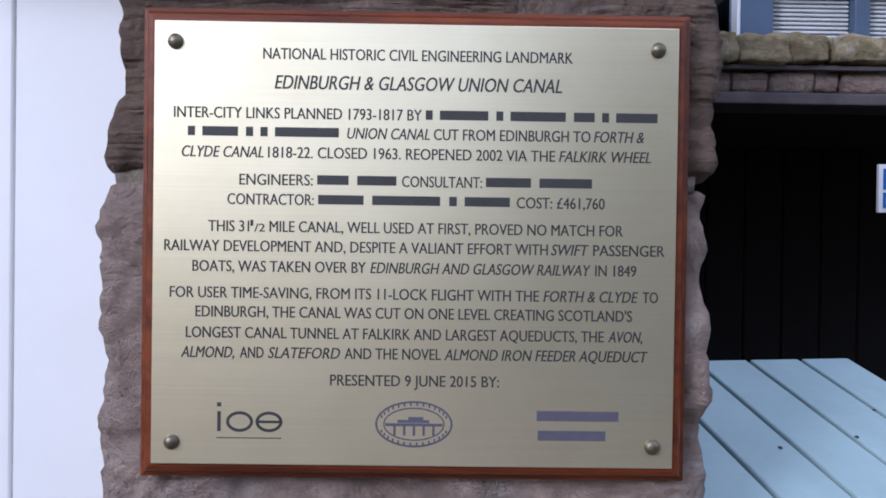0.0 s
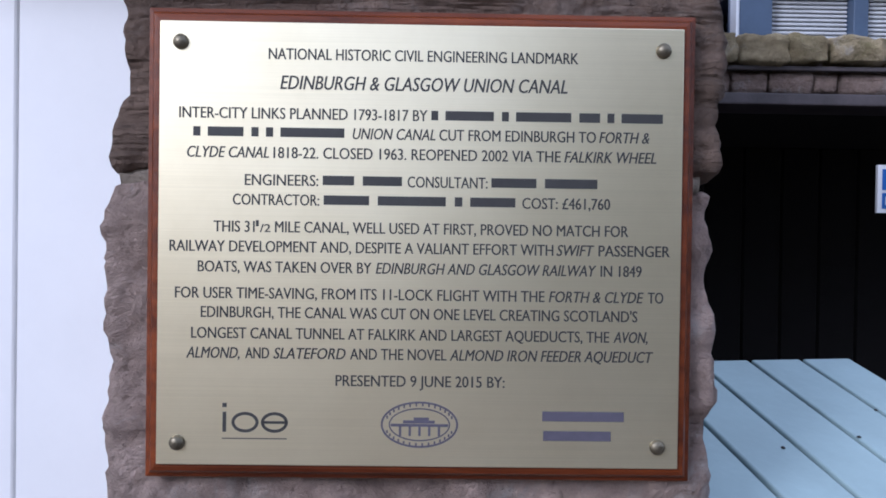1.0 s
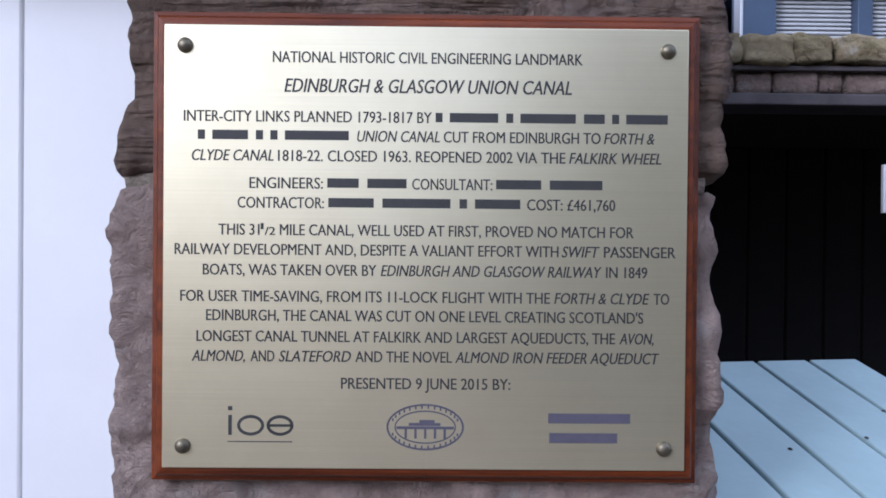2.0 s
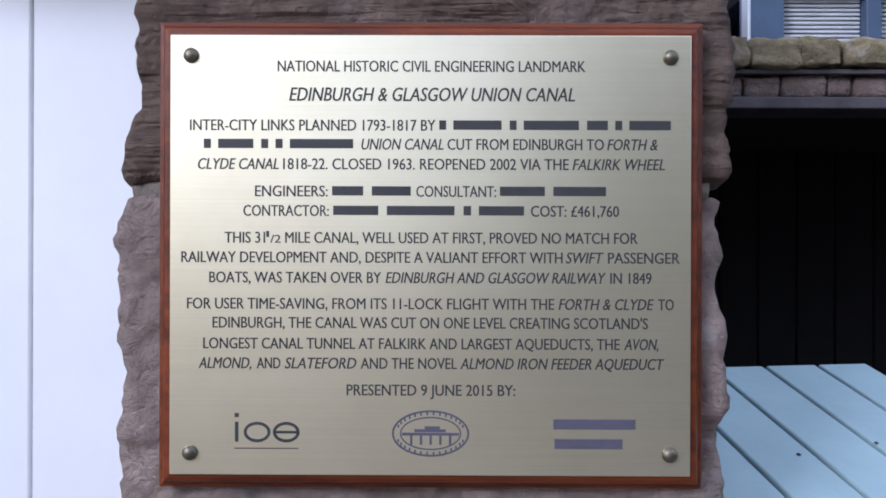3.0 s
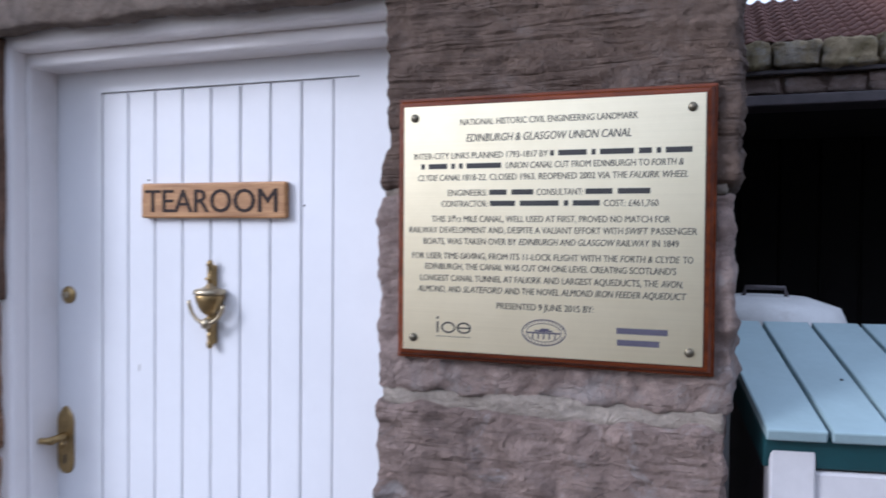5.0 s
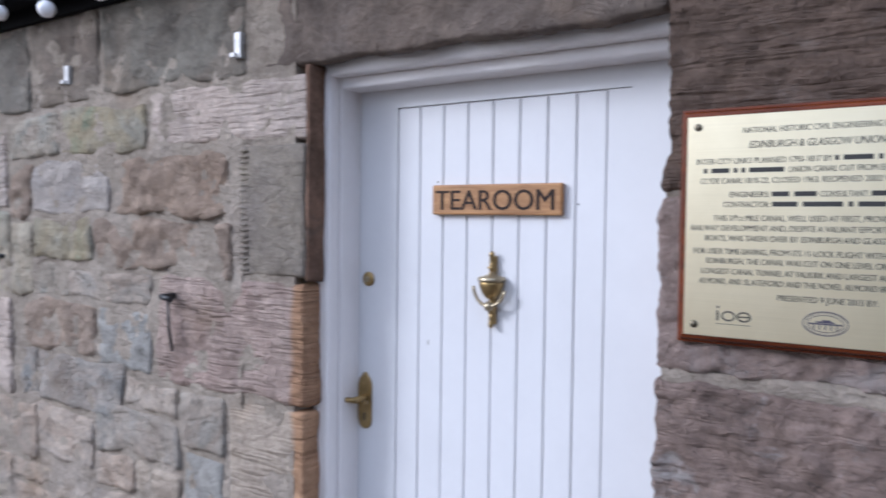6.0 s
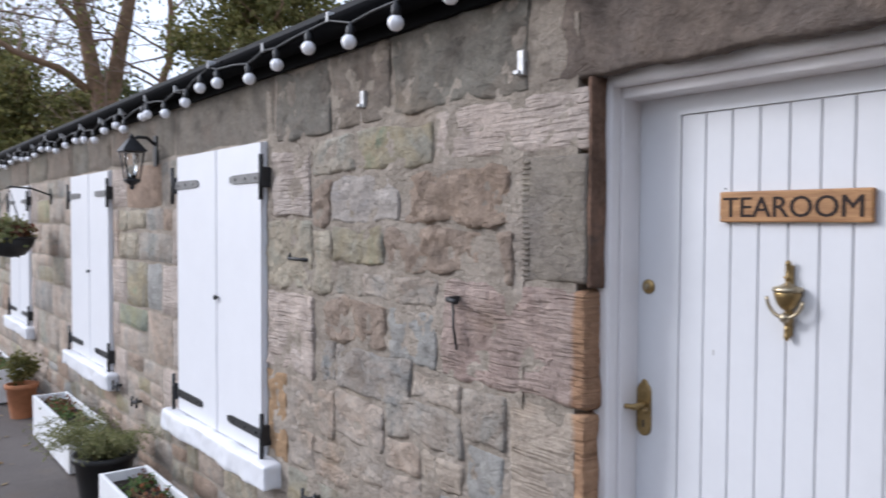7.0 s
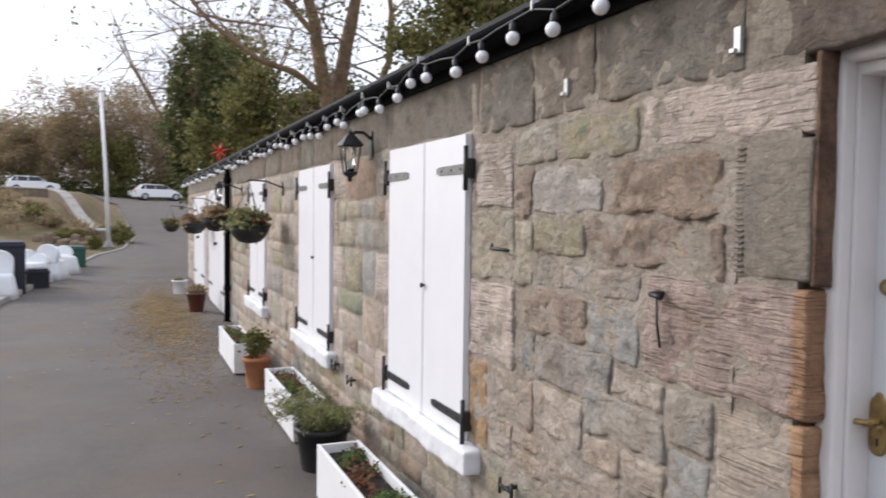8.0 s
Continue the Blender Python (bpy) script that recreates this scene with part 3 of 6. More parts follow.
say(1.6508, CAP, ("THIS 31", -0.176, -0.1415), ("MILE CANAL, WELL USED AT FIRST, PROVED NO MATCH FOR", -0.124, 0.177))
say(1.6535, 0.0055, ("1", -0.1402, -0.138))
say(1.6495, 0.0072, ("/2", -0.1368, -0.128))
say(1.634, CAP, ("RAILWAY DEVELOPMENT AND, DESPITE A VALIANT EFFORT WITH", -0.213, 0.113), ("SWIFT", 0.116, 0.148, "i"), ("PASSENGER", 0.152, 0.213))
say(1.6167, CAP, ("BOATS, WAS TAKEN OVER BY", -0.189, -0.042), ("EDINBURGH AND GLASGOW RAILWAY", -0.038, 0.150, "i"), ("IN 1849", 0.154, 0.189))
say(1.5943, CAP, ("FOR USER TIME-SAVING, FROM ITS 11-LOCK FLIGHT WITH THE", -0.208, 0.106), ("FORTH & CLYDE", 0.110, 0.191, "i"), ("TO", 0.195, 0.208))
say(1.578, CAP, ("EDINBURGH, THE CANAL WAS CUT ON ONE LEVEL CREATING SCOTLAND'S", -0.186, 0.186))
say(1.5602, CAP, ("LONGEST CANAL TUNNEL AT FALKIRK AND LARGEST AQUEDUCTS, THE", -0.194, 0.162), ("AVON,", 0.166, 0.195, "i"))
say(1.5433, CAP, ("ALMOND,", -0.198, -0.153, "i"), ("AND", -0.148, -0.128), ("SLATEFORD", -0.124, -0.063, "i"), ("AND THE NOVEL", -0.059, 0.023), ("ALMOND IRON FEEDER AQUEDUCT", 0.026, 0.200, "i"))
say(1.5205, CAP, ("PRESENTED 9 JUNE 2015 BY:", -0.071, 0.073))


def ring(x, z, rx_, rz_, width, n=40, start=0.0, end=360.0):
    """A flat ring on the plate's face."""
    bm = bmesh.new()
    rows = []
    for k in range(n + 1):
        a = radians(start + (end - start) * k / n)
        rows.append([bm.verts.new((x + (rx_ - o) * math.cos(a), y, z + (rz_ - o) * math.sin(a))) for o, y in ((0, 0.0005), (0, -0.0003), (width, -0.0003), (width, 0.0005))])
    for a, b in zip(rows, rows[1:]):
        for i in range(4):
            bm.faces.new((a[i], a[(i + 1) % 4], b[(i + 1) % 4], b[i]))
    return bm


# three emblems, as plain shapes
emblem = on_plaque("emblem", boxed(-0.167, -0.112, -0.0003, 0.001, 1.4695, 1.4703, 0, 1), M_INK, "dark emblem of plain shapes over a thin line")
bm = boxed(-0.1665, -0.1635, -0.0003, 0.001, 1.4755, 1.4925, 0, 1)
on_plaque("emblem", bm, M_INK)
on_plaque("emblem", ring(-0.1475, 1.4838, 0.0115, 0.0088, 0.0026, 28), M_INK)
on_plaque("emblem", boxed(-0.1668, -0.1632, -0.0003, 0.001, 1.4965, 1.5, 0, 1), M_INK)
bm = ring(-0.1225, 1.4838, 0.0115, 0.0088, 0.0026, 28)
box(bm, -0.1328, -0.1122, -0.0003, 0.001, 1.4827, 1.4849)
on_plaque("emblem", bm, M_INK)
on_plaque("emblem", ring(0.001, 1.4832, 0.033, 0.0198, 0.0016, 56), M_EMBLEM, "oval slate-grey emblem with an arched bridge")
on_plaque("emblem", ring(0.001, 1.4832, 0.0262, 0.0142, 0.0011, 48), M_EMBLEM)
bm = boxed(-0.0235, 0.0255, -0.0003, 0.001, 1.4815, 1.4838, 0, 1)
for k in range(5):
    box(bm, -0.0165 + k * 0.0083, -0.0145 + k * 0.0083, -0.0003, 0.001, 1.4735, 1.4815)
box(bm, -0.013, 0.014, -0.0003, 0.001, 1.4843, 1.4868)
box(bm, -0.004, 0.009, -0.0003, 0.001, 1.4868, 1.4893)
on_plaque("emblem", bm, M_EMBLEM)
for k in range(14):
    a = radians(22 + k * 10.5)
    for sgn in (1, -1):
        on_plaque("emblem", boxed(0.001 + 0.0297 * math.cos(a) - 0.0007, 0.001 + 0.0297 * math.cos(a) + 0.0007, -0.0003, 0.001, 1.4832 + sgn * 0.017 * math.sin(a) - 0.0012, 1.4832 + sgn * 0.017 * math.sin(a) + 0.0012, 0, 1), M_EMBLEM)
for x0, x1, z in ((0.106, 0.176, 1.4915), (0.107, 0.165, 1.4747)):
    on_plaque("emblem", boxed(x0, x1, -0.0003, 0.001, z - 0.0042, z + 0.0042, 0, 1), M_EMBLEM, "slate-grey emblem bar")


# ---------------------------------------------------------------- tearoom door
M_OAK = wood("pale oak sign", (0.24, 0.1, 0.03), (0.55, 0.3, 0.12), rough=0.5, scale=1.6, streak=0.35)
M_BURNT = plain("burnt lettering", (0.022, 0.01, 0.006), 0.8, 0, 0.3, 50, 0)
M_OLD_BRASS = plain("aged brass", (0.38, 0.27, 0.12), 0.38, 0.9, 0.3, 40, 0.3, 0.001)
M_PALE_BRASS = plain("worn brass", (0.45, 0.38, 0.26), 0.35, 0.85, 0.3, 40, 0.3, 0.001)

LEAF_Y = 0.2
door = thing("door_1", (-0.72, LEAF_Y, 0.14), "white painted boarded cottage door in a deep white frame", "door", kind="structure")


def under(parent, ob):
    ob.parent = parent
    ob.matrix_parent_inverse = parent.matrix_world.inverted()
    return ob


def put(name, bm, material, parent, label=""):
    return under(parent, part(name, bm, material, None, label))


JI = -1.138
# frame: jamb with a stepped inner edge, and a head
put("frame", boxed(JAMB_L - 0.03, JI - 0.004, 0.088, 0.3, 0.14, LINTEL_Z - 0.004, 0.008, 3), M_CREAM, door, "cream painted door jamb")
put("frame", boxed(JI - 0.006, JI + 0.004, 0.125, 0.3, 0.14, LINTEL_Z - 0.02, 0.006, 3), M_CREAM, door)
put("frame", boxed(JAMB_L - 0.01, JAMB_R, 0.09, 0.3, LINTEL_Z - 0.022, LINTEL_Z + 0.02, 0.008, 3), M_CREAM, door, "cream painted door head")
put("frame", boxed(JI - 0.006, JAMB_R, 0.128, 0.3, LINTEL_Z - 0.05, LINTEL_Z - 0.02, 0.006, 3), M_CREAM, door)
# leaf: stiles, rail and nine boards with dark-edged grooves
TOP = 1.972
put("stile", boxed(JI + 0.003, -1.0115, LEAF_Y, 0.245, 0.15, 1.925, 0, 1), M_DOOR, door)
put("stile", boxed(-0.3985, JAMB_R + 0.03, LEAF_Y, 0.245, 0.15, 1.925, 0, 1), M_DOOR, door)
put("stile", boxed(-0.4495, -0.3985, LEAF_Y, 0.245, 0.15, 1.9225, 0, 1), M_DOOR, door)
put("rail", boxed(JI + 0.003, JAMB_R + 0.03, LEAF_Y, 0.245, 1.925, TOP, 0, 1), M_DOOR, door)
put("core", boxed(-1.012, -0.398, LEAF_Y + 0.01, 0.24, 0.15, 1.93, 0, 1), M_CREAM, door)
edges = [-1.0105 + 0.0699 * k for k in range(9)]
for a, b in zip(edges, edges[1:]):
    put("board", boxed(a + 0.0013, b - 0.0013, LEAF_Y + 0.0005, 0.235, 0.15, 1.9225, 0.0032, 2), M_DOOR, door)

sign = thing("sign_board", (-0.72, LEAF_Y, 1.655), "pale oak board with burnt letters on the door", "sign")
put("board", boxed(-0.892, -0.547, LEAF_Y - 0.016, LEAF_Y, 1.655, 1.727, 0.004, 2), M_OAK, sign)
letters("lettering", "TEAROOM", -0.882, -0.566, 1.6915, 0.049, 0.0, sign, LEAF_Y - 0.0158, M_BURNT, 0.0012)

# turned urn knocker
knocker = thing("door_knocker", (-0.722, LEAF_Y, 1.48), "aged brass urn-shaped door knocker with a hanging ring", "door knocker")
KX, KY = -0.722, LEAF_Y - 0.014
put("finial", lathe([(0.002, 1.571), (0.006, 1.567), (0.007, 1.561), (0.003, 1.555), (0.004, 1.549), (0.0025, 1.541), (0.006, 1.536), (0.0115, 1.533), (0.006, 1.529), (0.005, 1.52)], 18, "Z", (KX, KY, 0)), M_OLD_BRASS, knocker)
put("lid", lathe([(0.004, 1.527), (0.008, 1.519), (0.018, 1.514), (0.031, 1.511), (0.033, 1.506), (0.033, 1.502), (0.029, 1.5)], 26, "Z", (KX, KY, 0)), M_PALE_BRASS, knocker)
put("urn", lathe([(0.028, 1.501), (0.03, 1.497), (0.027, 1.486), (0.022, 1.473), (0.014, 1.463), (0.006, 1.459), (0.006, 1.452), (0.011, 1.447), (0.013, 1.44), (0.009, 1.431), (0.006, 1.425)], 26, "Z", (KX, KY, 0)), M_OLD_BRASS, knocker)
put("tail", lathe([(0.005, 1.428), (0.006, 1.415), (0.0035, 1.408), (0.007, 1.402), (0.006, 1.395), (0.001, 1.39)], 18, "Z", (KX, KY, 0)), M_OLD_BRASS, knocker)
put("ring", tube([(KX + 0.042 * math.sin(radians(a)), KY - 0.012, 1.493 + 0.05 * math.cos(radians(a)) * (1.0 if abs(a) > 90 else 0.2)) for a in range(-95, -266, -9)], 0.0042, 10), M_PALE_BRASS, knocker)
put("striker", lathe([(0.001, 1.455), (0.009, 1.451), (0.012, 1.443), (0.009, 1.435), (0.001, 1.431)], 16, "Z", (KX, KY - 0.012, 0)), M_PALE_BRASS, knocker)
put("mount", boxed(KX - 0.008, KX + 0.008, KY, LEAF_Y + 0.002, 1.4, 1.56, 0.003, 2), M_OLD_BRASS, knocker)

lock = thing("door_lock", (-1.102, LEAF_Y, 1.485), "round brass night-latch cylinder on the door", "lock")
put("rose", lathe([(0.019, LEAF_Y), (0.019, LEAF_Y - 0.003), (0.016, LEAF_Y - 0.006), (0.01, LEAF_Y - 0.007)], 26, "Y", (-1.102, 0, 1.486)), M_OLD_BRASS, lock)
put("cylinder", lathe([(0.0075, LEAF_Y - 0.006), (0.0075, LEAF_Y - 0.009), (0.006, LEAF_Y - 0.0095)], 20, "Y", (-1.102, 0, 1.486)), M_PALE_BRASS, lock)


def backplate():
    """A plate with pointed, shouldered ends."""
    half = [(0.0, 0.0), (0.012, 0.003), (0.02, 0.012), (0.0225, 0.024), (0.0225, 0.12), (0.019, 0.132), (0.012, 0.14), (0.007, 0.148), (0.0, 0.151)]
    outline = [(x, z) for x, z in half] + [(-x, z) for x, z in half[-2:0:-1]]
    bm = bmesh.new()
    rings = [[bm.verts.new((-1.11 + x * k, y, 1.089 + 0.0755 + (z - 0.0755) * k)) for x, z in outline] for y, k in ((LEAF_Y, 1.0), (LEAF_Y - 0.003, 1.0), (LEAF_Y - 0.005, 0.93))]
    for a, b in zip(rings, rings[1:]):
        for i in range(len(a)):
            bm.faces.new((a[i], a[(i + 1) % len(a)], b[(i + 1) % len(a)], b[i]))
    bm.faces.new(rings[-1])
    bmesh.ops.recalc_face_normals(bm, faces=bm.faces)
    return bm




def sub(name, bm, material, parent):
    """A piece of a door part, in the door's own place."""
    ob = part(name, bm, material, parent)
    ob.matrix_parent_inverse = (parent.parent.matrix_world @ parent.matrix_parent_inverse).inverted()
    return ob


handle = put("door_handle", backplate(), M_OLD_BRASS, door, "aged brass lever handle on a long shaped backplate")
sub("boss", lathe([(0.011, LEAF_Y - 0.004), (0.011, LEAF_Y - 0.012), (0.008, LEAF_Y - 0.02), (0.008, LEAF_Y - 0.05)], 18, "Y", (-1.11, 0, 1.172)), M_OLD_BRASS, handle)
sub("lever", tube([(-1.098, LEAF_Y - 0.046, 1.172), (-1.12, LEAF_Y - 0.05, 1.172), (-1.15, LEAF_Y - 0.048, 1.169), (-1.185, LEAF_Y - 0.05, 1.166), (-1.195, LEAF_Y - 0.046, 1.167)][::-1], 0.007, 10), M_OLD_BRASS, handle)
sub("spindle", tube([(-1.085, LEAF_Y - 0.03, 1.17), (-1.075, LEAF_Y - 0.045, 1.168), (-1.07, LEAF_Y - 0.05, 1.166)], 0.006, 8), M_OLD_BRASS, handle)
sub("keyhole", boxed(-1.1135, -1.1065, LEAF_Y - 0.0058, LEAF_Y - 0.004, 1.112, 1.132, 0.001, 1), M_BLACK, handle)
# nail holes and a chip in the paint
for x, z in ((-0.886, 1.735), (-0.515, 1.68)):
    put("nail", lathe([(0.0022, LEAF_Y + 0.001), (0.002, LEAF_Y - 0.001), (0.001, LEAF_Y - 0.0015)], 8, "Y", (x, 0, z)), M_BLACK, door)
put("paint_chip", boxed(-0.913, -0.909, LEAF_Y, LEAF_Y + 0.003, 1.33, 1.345, 0.001, 1), M_KERB, door)


# ---------------------------------------------------------------- shuttered windows
M_HINGE = plain("grey galvanised hinge", (0.2, 0.2, 0.2), 0.5, 0.6, 0.3, 40, 0.3, 0.001)


def whitewashed_sill(w):
    v, f = rough_block(-w / 2 - 0.14, w / 2 + 0.14, -0.055, 0.06, 0.468, 0.596, step=0.012, amp=0.011, seed=w * 10, round_by=0.022, lumps=7)
    return mesh_of("sill", v, f, M_WHITE, True)


def shuttered_window(name, x0, x1, z0=0.597, z1=2.006):
    w, cx = x1 - x0, (x0 + x1) / 2
    win = thing(name, (cx, 0, 0), "white painted boarded shutters, closed, over a whitewashed stone sill", "window", "shuttered windows", "structure")
    part("sill", whitewashed_sill(w), None, win, "rough whitewashed stone sill")
    part("frame", boxed(-w / 2 - 0.004, w / 2 + 0.004, 0.022, 0.06, z0, z1 + 0.003, 0.002, 1), M_WHITE, win)
    gap = 0.02
    for a, b, side in ((-w / 2, gap - 0.0025, -1), (gap + 0.0025, w / 2, 1)):
        leaf = part("shutter", boxed(a, b, 0.002, 0.024, z0 + 0.004, z1, 0.003, 2), M_WHITE, win)
        part("edge_bead", boxed(b - 0.012 if side < 0 else a, b if side < 0 else a + 0.012, -0.001, 0.003, z0 + 0.006, z1 - 0.002, 0.001, 1), M_WHITE, leaf)
        for z, metal, length in ((z1 - 0.157, M_HINGE, 0.33), (z0 + 0.1, M_BLACK, 0.37)):
            s0 = a if side < 0 else b
            e0 = s0 - side * length
            bm = bmesh.new()
            pts = [(s0 + side * 0.03, 0.022), (e0 + side * 0.04, 0.02), (e0, 0.012)]
            up = [bm.verts.new((x, -0.005, z + h)) for x, h in pts]
            dn = [bm.verts.new((x, -0.005, z - h)) for x, h in pts[::-1]]
            f = bm.faces.new(up + dn)
            r = bmesh.ops.extrude_face_region(bm, geom=[f])
            for v in r["geom"]:
                if isinstance(v, bmesh.types.BMVert):
                    v.co.y = 0.004
            bmesh.ops.recalc_face_normals(bm, faces=bm.faces)
            strap = part("strap_hinge", bm, metal, leaf, "long tapered strap hinge")
            for k in (0.12, 0.45, 0.8):
                part("bolt", lathe([(0.008, -0.005), (0.006, -0.009), (0.002, -0.01)], 10, "Y", (s0 - side * length * k, 0, z)), metal, strap)
            part("pintle", boxed(min(s0 + side * 0.01, s0 + side * 0.045), max(s0 + side * 0.01, s0 + side * 0.045), -0.016, 0.034, z - 0.045, z + 0.045, 0.006, 2), M_BLACK, win)
            part("pintle_pin", tube([(s0 + side * 0.034, -0.012, z - 0.1), (s0 + side * 0.034, -0.012, z + 0.1)], 0.011, 10), M_BLACK, win)
    part("knob", lathe([(0.006, 0.003), (0.006, -0.006), (0.013, -0.012), (0.012, -0.02), (0.004, -0.024)], 14, "Y", (0.045, 0, 1.275)), M_BLACK, win)
    return win


for i, (a, b) in enumerate(WINDOWS):
    shuttered_window("window_%d" % (i + 1), a, b)


def far_door(name, x0, x1, z1):
    w, cx = x1 - x0, (x0 + x1) / 2
    d = thing(name, (cx, 0, 0), "white painted boarded double door, closed", "door", kind="structure")
    part("frame", boxed(-w / 2 - 0.06, w / 2 + 0.06, 0.02, 0.06, 0.0, z1 + 0.05, 0.006, 1), M_CREAM, d)
    n = 12
    for k in range(n):
        part("board", boxed(-w / 2 + w * k / n + 0.002, -w / 2 + w * (k + 1) / n - 0.002, -0.005, 0.024, 0.06, z1, 0.004, 1), M_WHITE, d)
    for side in (-1, 1):
        for z in (0.35, z1 - 0.25):
            part("strap_hinge", boxed(min(side * w / 2, side * (w / 2 - 0.6)), max(side * w / 2, side * (w / 2 - 0.6)), -0.014, -0.004, z - 0.025, z + 0.025, 0.003, 1), M_BLACK, d)
    part("knob", lathe([(0.02, -0.004), (0.02, -0.02), (0.035, -0.04), (0.03, -0.06), (0.005, -0.065)], 14, "Y", (0.1, 0, 1.1)), M_BLACK, d)
    return d


far_door("door_2", *FAR_DOORS[0], 1.96)
far_door("door_3", *FAR_DOORS[1], 1.9)

# black rainwater pipe
pipe = thing("downpipe", (-11.45, -0.03, 0), "black cast-iron rainwater pipe on the wall", "pipe", kind="structure")
part("pipe", tube([(0, 0, 0.0), (0, 0, 2.2), (0, -0.02, 2.3), (0, -0.03, 2.36)], 0.045, 12), M_GUTTER, pipe)
for z in (0.5, 1.4, 2.1):
    part("collar", lathe([(0.045, z - 0.03), (0.058, z - 0.03), (0.058, z + 0.03), (0.045, z + 0.03)], 14), M_GUTTER, pipe)


# ---------------------------------------------------------------- wall ironwork
def wall_iron(name, label, at, bars, material=None):
    t = thing(name, at, label, "wall fitting")
    for pts, r in bars:
        part("bar", tube(pts, r, 8), material or M_BLACK, t)
    return t


M_ZINC = plain("weathered zinc", (0.55, 0.55, 0.55), 0.5, 0.5, 0.2, 40, 0.3, 0.001)
for x, z, h in ((-1.405, 2.07, 0.058), (-2.22, 2.075, 0.05)):
    t = thing("wall_bracket", (x, 0.03, z), "small grey metal cable bracket on the stone", "bracket")
    part("plate", boxed(-0.012, 0.012, -0.012, 0.006, -0.01, h, 0.002, 2), M_ZINC, t)
    part("hook", boxed(-0.02, 0.0, -0.02, -0.006, -0.008, 0.004, 0.002, 2), M_ZINC, t)
wall_iron("iron_pin", "rusty iron pin with a bent shank in the wall", (-1.672, 0.03, 1.418), [([(0, 0.02, 0), (0, -0.05, 0.0), (0.05, -0.055, -0.004)], 0.009), ([(0.0, -0.03, 0.0), (0.008, -0.032, -0.09), (0.016, -0.026, -0.155)], 0.004)])
wall_iron("iron_staple", "black iron staple in the wall", (-2.715, 0.03, 1.497), [([(-0.09, 0.02, 0.05), (-0.085, -0.008, 0.0), (0.08, -0.008, 0.0), (0.08, 0.02, 0.004)], 0.007)])
for x, z in ((-2.55, 0.545), (-4.85, 0.5), (-5.28, 0.53)):
    wall_iron("shutter_catch", "black iron shutter catch on the wall", (x, 0.03, z), [([(0, 0.02, 0), (0, -0.06, 0)], 0.01), ([(-0.05, -0.05, 0.0), (0.05, -0.05, 0.0)], 0.008), ([(-0.05, -0.05, -0.035), (-0.05, -0.05, 0.03)], 0.008), ([(0.05, -0.05, -0.03), (0.05, -0.05, 0.035)], 0.008)])


def lantern(x, z):
    """A coach lantern on a bracket arm."""
    t = thing("wall_lantern", (x, 0.03, z), "black four-sided coach lantern on a wall bracket", "lantern", "coach lanterns")
    part("backplate", boxed(-0.035, 0.035, -0.018, 0.0, -0.1, 0.1, 0.006, 2), M_BLACK, t)
    part("arm", tube([(0, -0.01, 0.04), (0, -0.07, 0.085), (0, -0.13, 0.085), (0, -0.17, 0.06)], 0.011, 8), M_BLACK, t)
    c = Vector((0, -0.17, 0))
    bm = bmesh.new()
    levels = ((0.012, 0.075), (0.03, 0.06), (0.075, 0.0), (0.079, -0.01), (0.068, -0.015))
    rings = [[bm.verts.new(c + Vector((r * sx, r * sy, h))) for sx, sy in ((-1, -1), (1, -1), (1, 1), (-1, 1))] for r, h in levels]
    for a, b in zip(rings, rings[1:]):
        for i in range(4):
            bm.faces.new((a[i], a[(i + 1) % 4], b[(i + 1) % 4], b[i]))
    bm.faces.new(rings[0])
    bm.faces.new(rings[-1])
    bmesh.ops.recalc_face_normals(bm, faces=bm.faces)
    part("roof", bm, M_BLACK, t)
    for sx, sy in ((-1, -1), (1, -1), (1, 1), (-1, 1)):
        part("bar", tube([c + Vector((0.062 * sx, 0.062 * sy, -0.012)), c + Vector((0.038 * sx, 0.038 * sy, -0.19))], 0.006, 6), M_BLACK, t)
    part("base", lathe([(0.055, -0.185), (0.06, -0.195), (0.04, -0.21), (0.014, -0.225), (0.018, -0.24), (0.004, -0.255)], 16, "Z", c), M_BLACK, t)
    part("glass", lathe([(0.05, -0.02), (0.036, -0.185)], 4, "Z", c), M_PANE, t, "clear lantern glass")
    part("finial", lathe([(0.012, 0.072), (0.018, 0.085), (0.006, 0.1), (0.001, 0.108)], 12, "Z", c), M_BLACK, t)
    t.scale = (0.86, 0.86, 0.92)
    return t


def pane_material():
    m, nt, b = nodes_of("clear glass")
    b.inputs["Transmission Weight"].default_value = 1.0
    b.inputs["Roughness"].default_value = 0.03
    b.inputs["IOR"].default_value = 1.45
    b.inputs["Base Color"].default_value = (0.93, 0.96, 0.95, 1)
    return m


M_PANE = pane_material()
lantern(-4.52, 2.07)
lantern(-11.75, 2.0)


# ---------------------------------------------------------------- festoon lights
def bulb_material():
    m, nt, b = nodes_of("frosted white bulb")
    c = ramp(nt, noise_of(nt, 20), [(0.3, (0.93, 0.92, 0.95)), (0.7, (0.97, 0.96, 0.98))])
    nt.links.new(c, b.inputs["Base Color"])
    b.inputs["Roughness"].default_value = 0.25
    b.inputs["Subsurface Weight"].default_value = 0.2
    b.inputs["Subsurface Radius"].default_value = (0.02, 0.02, 0.02)
    return m


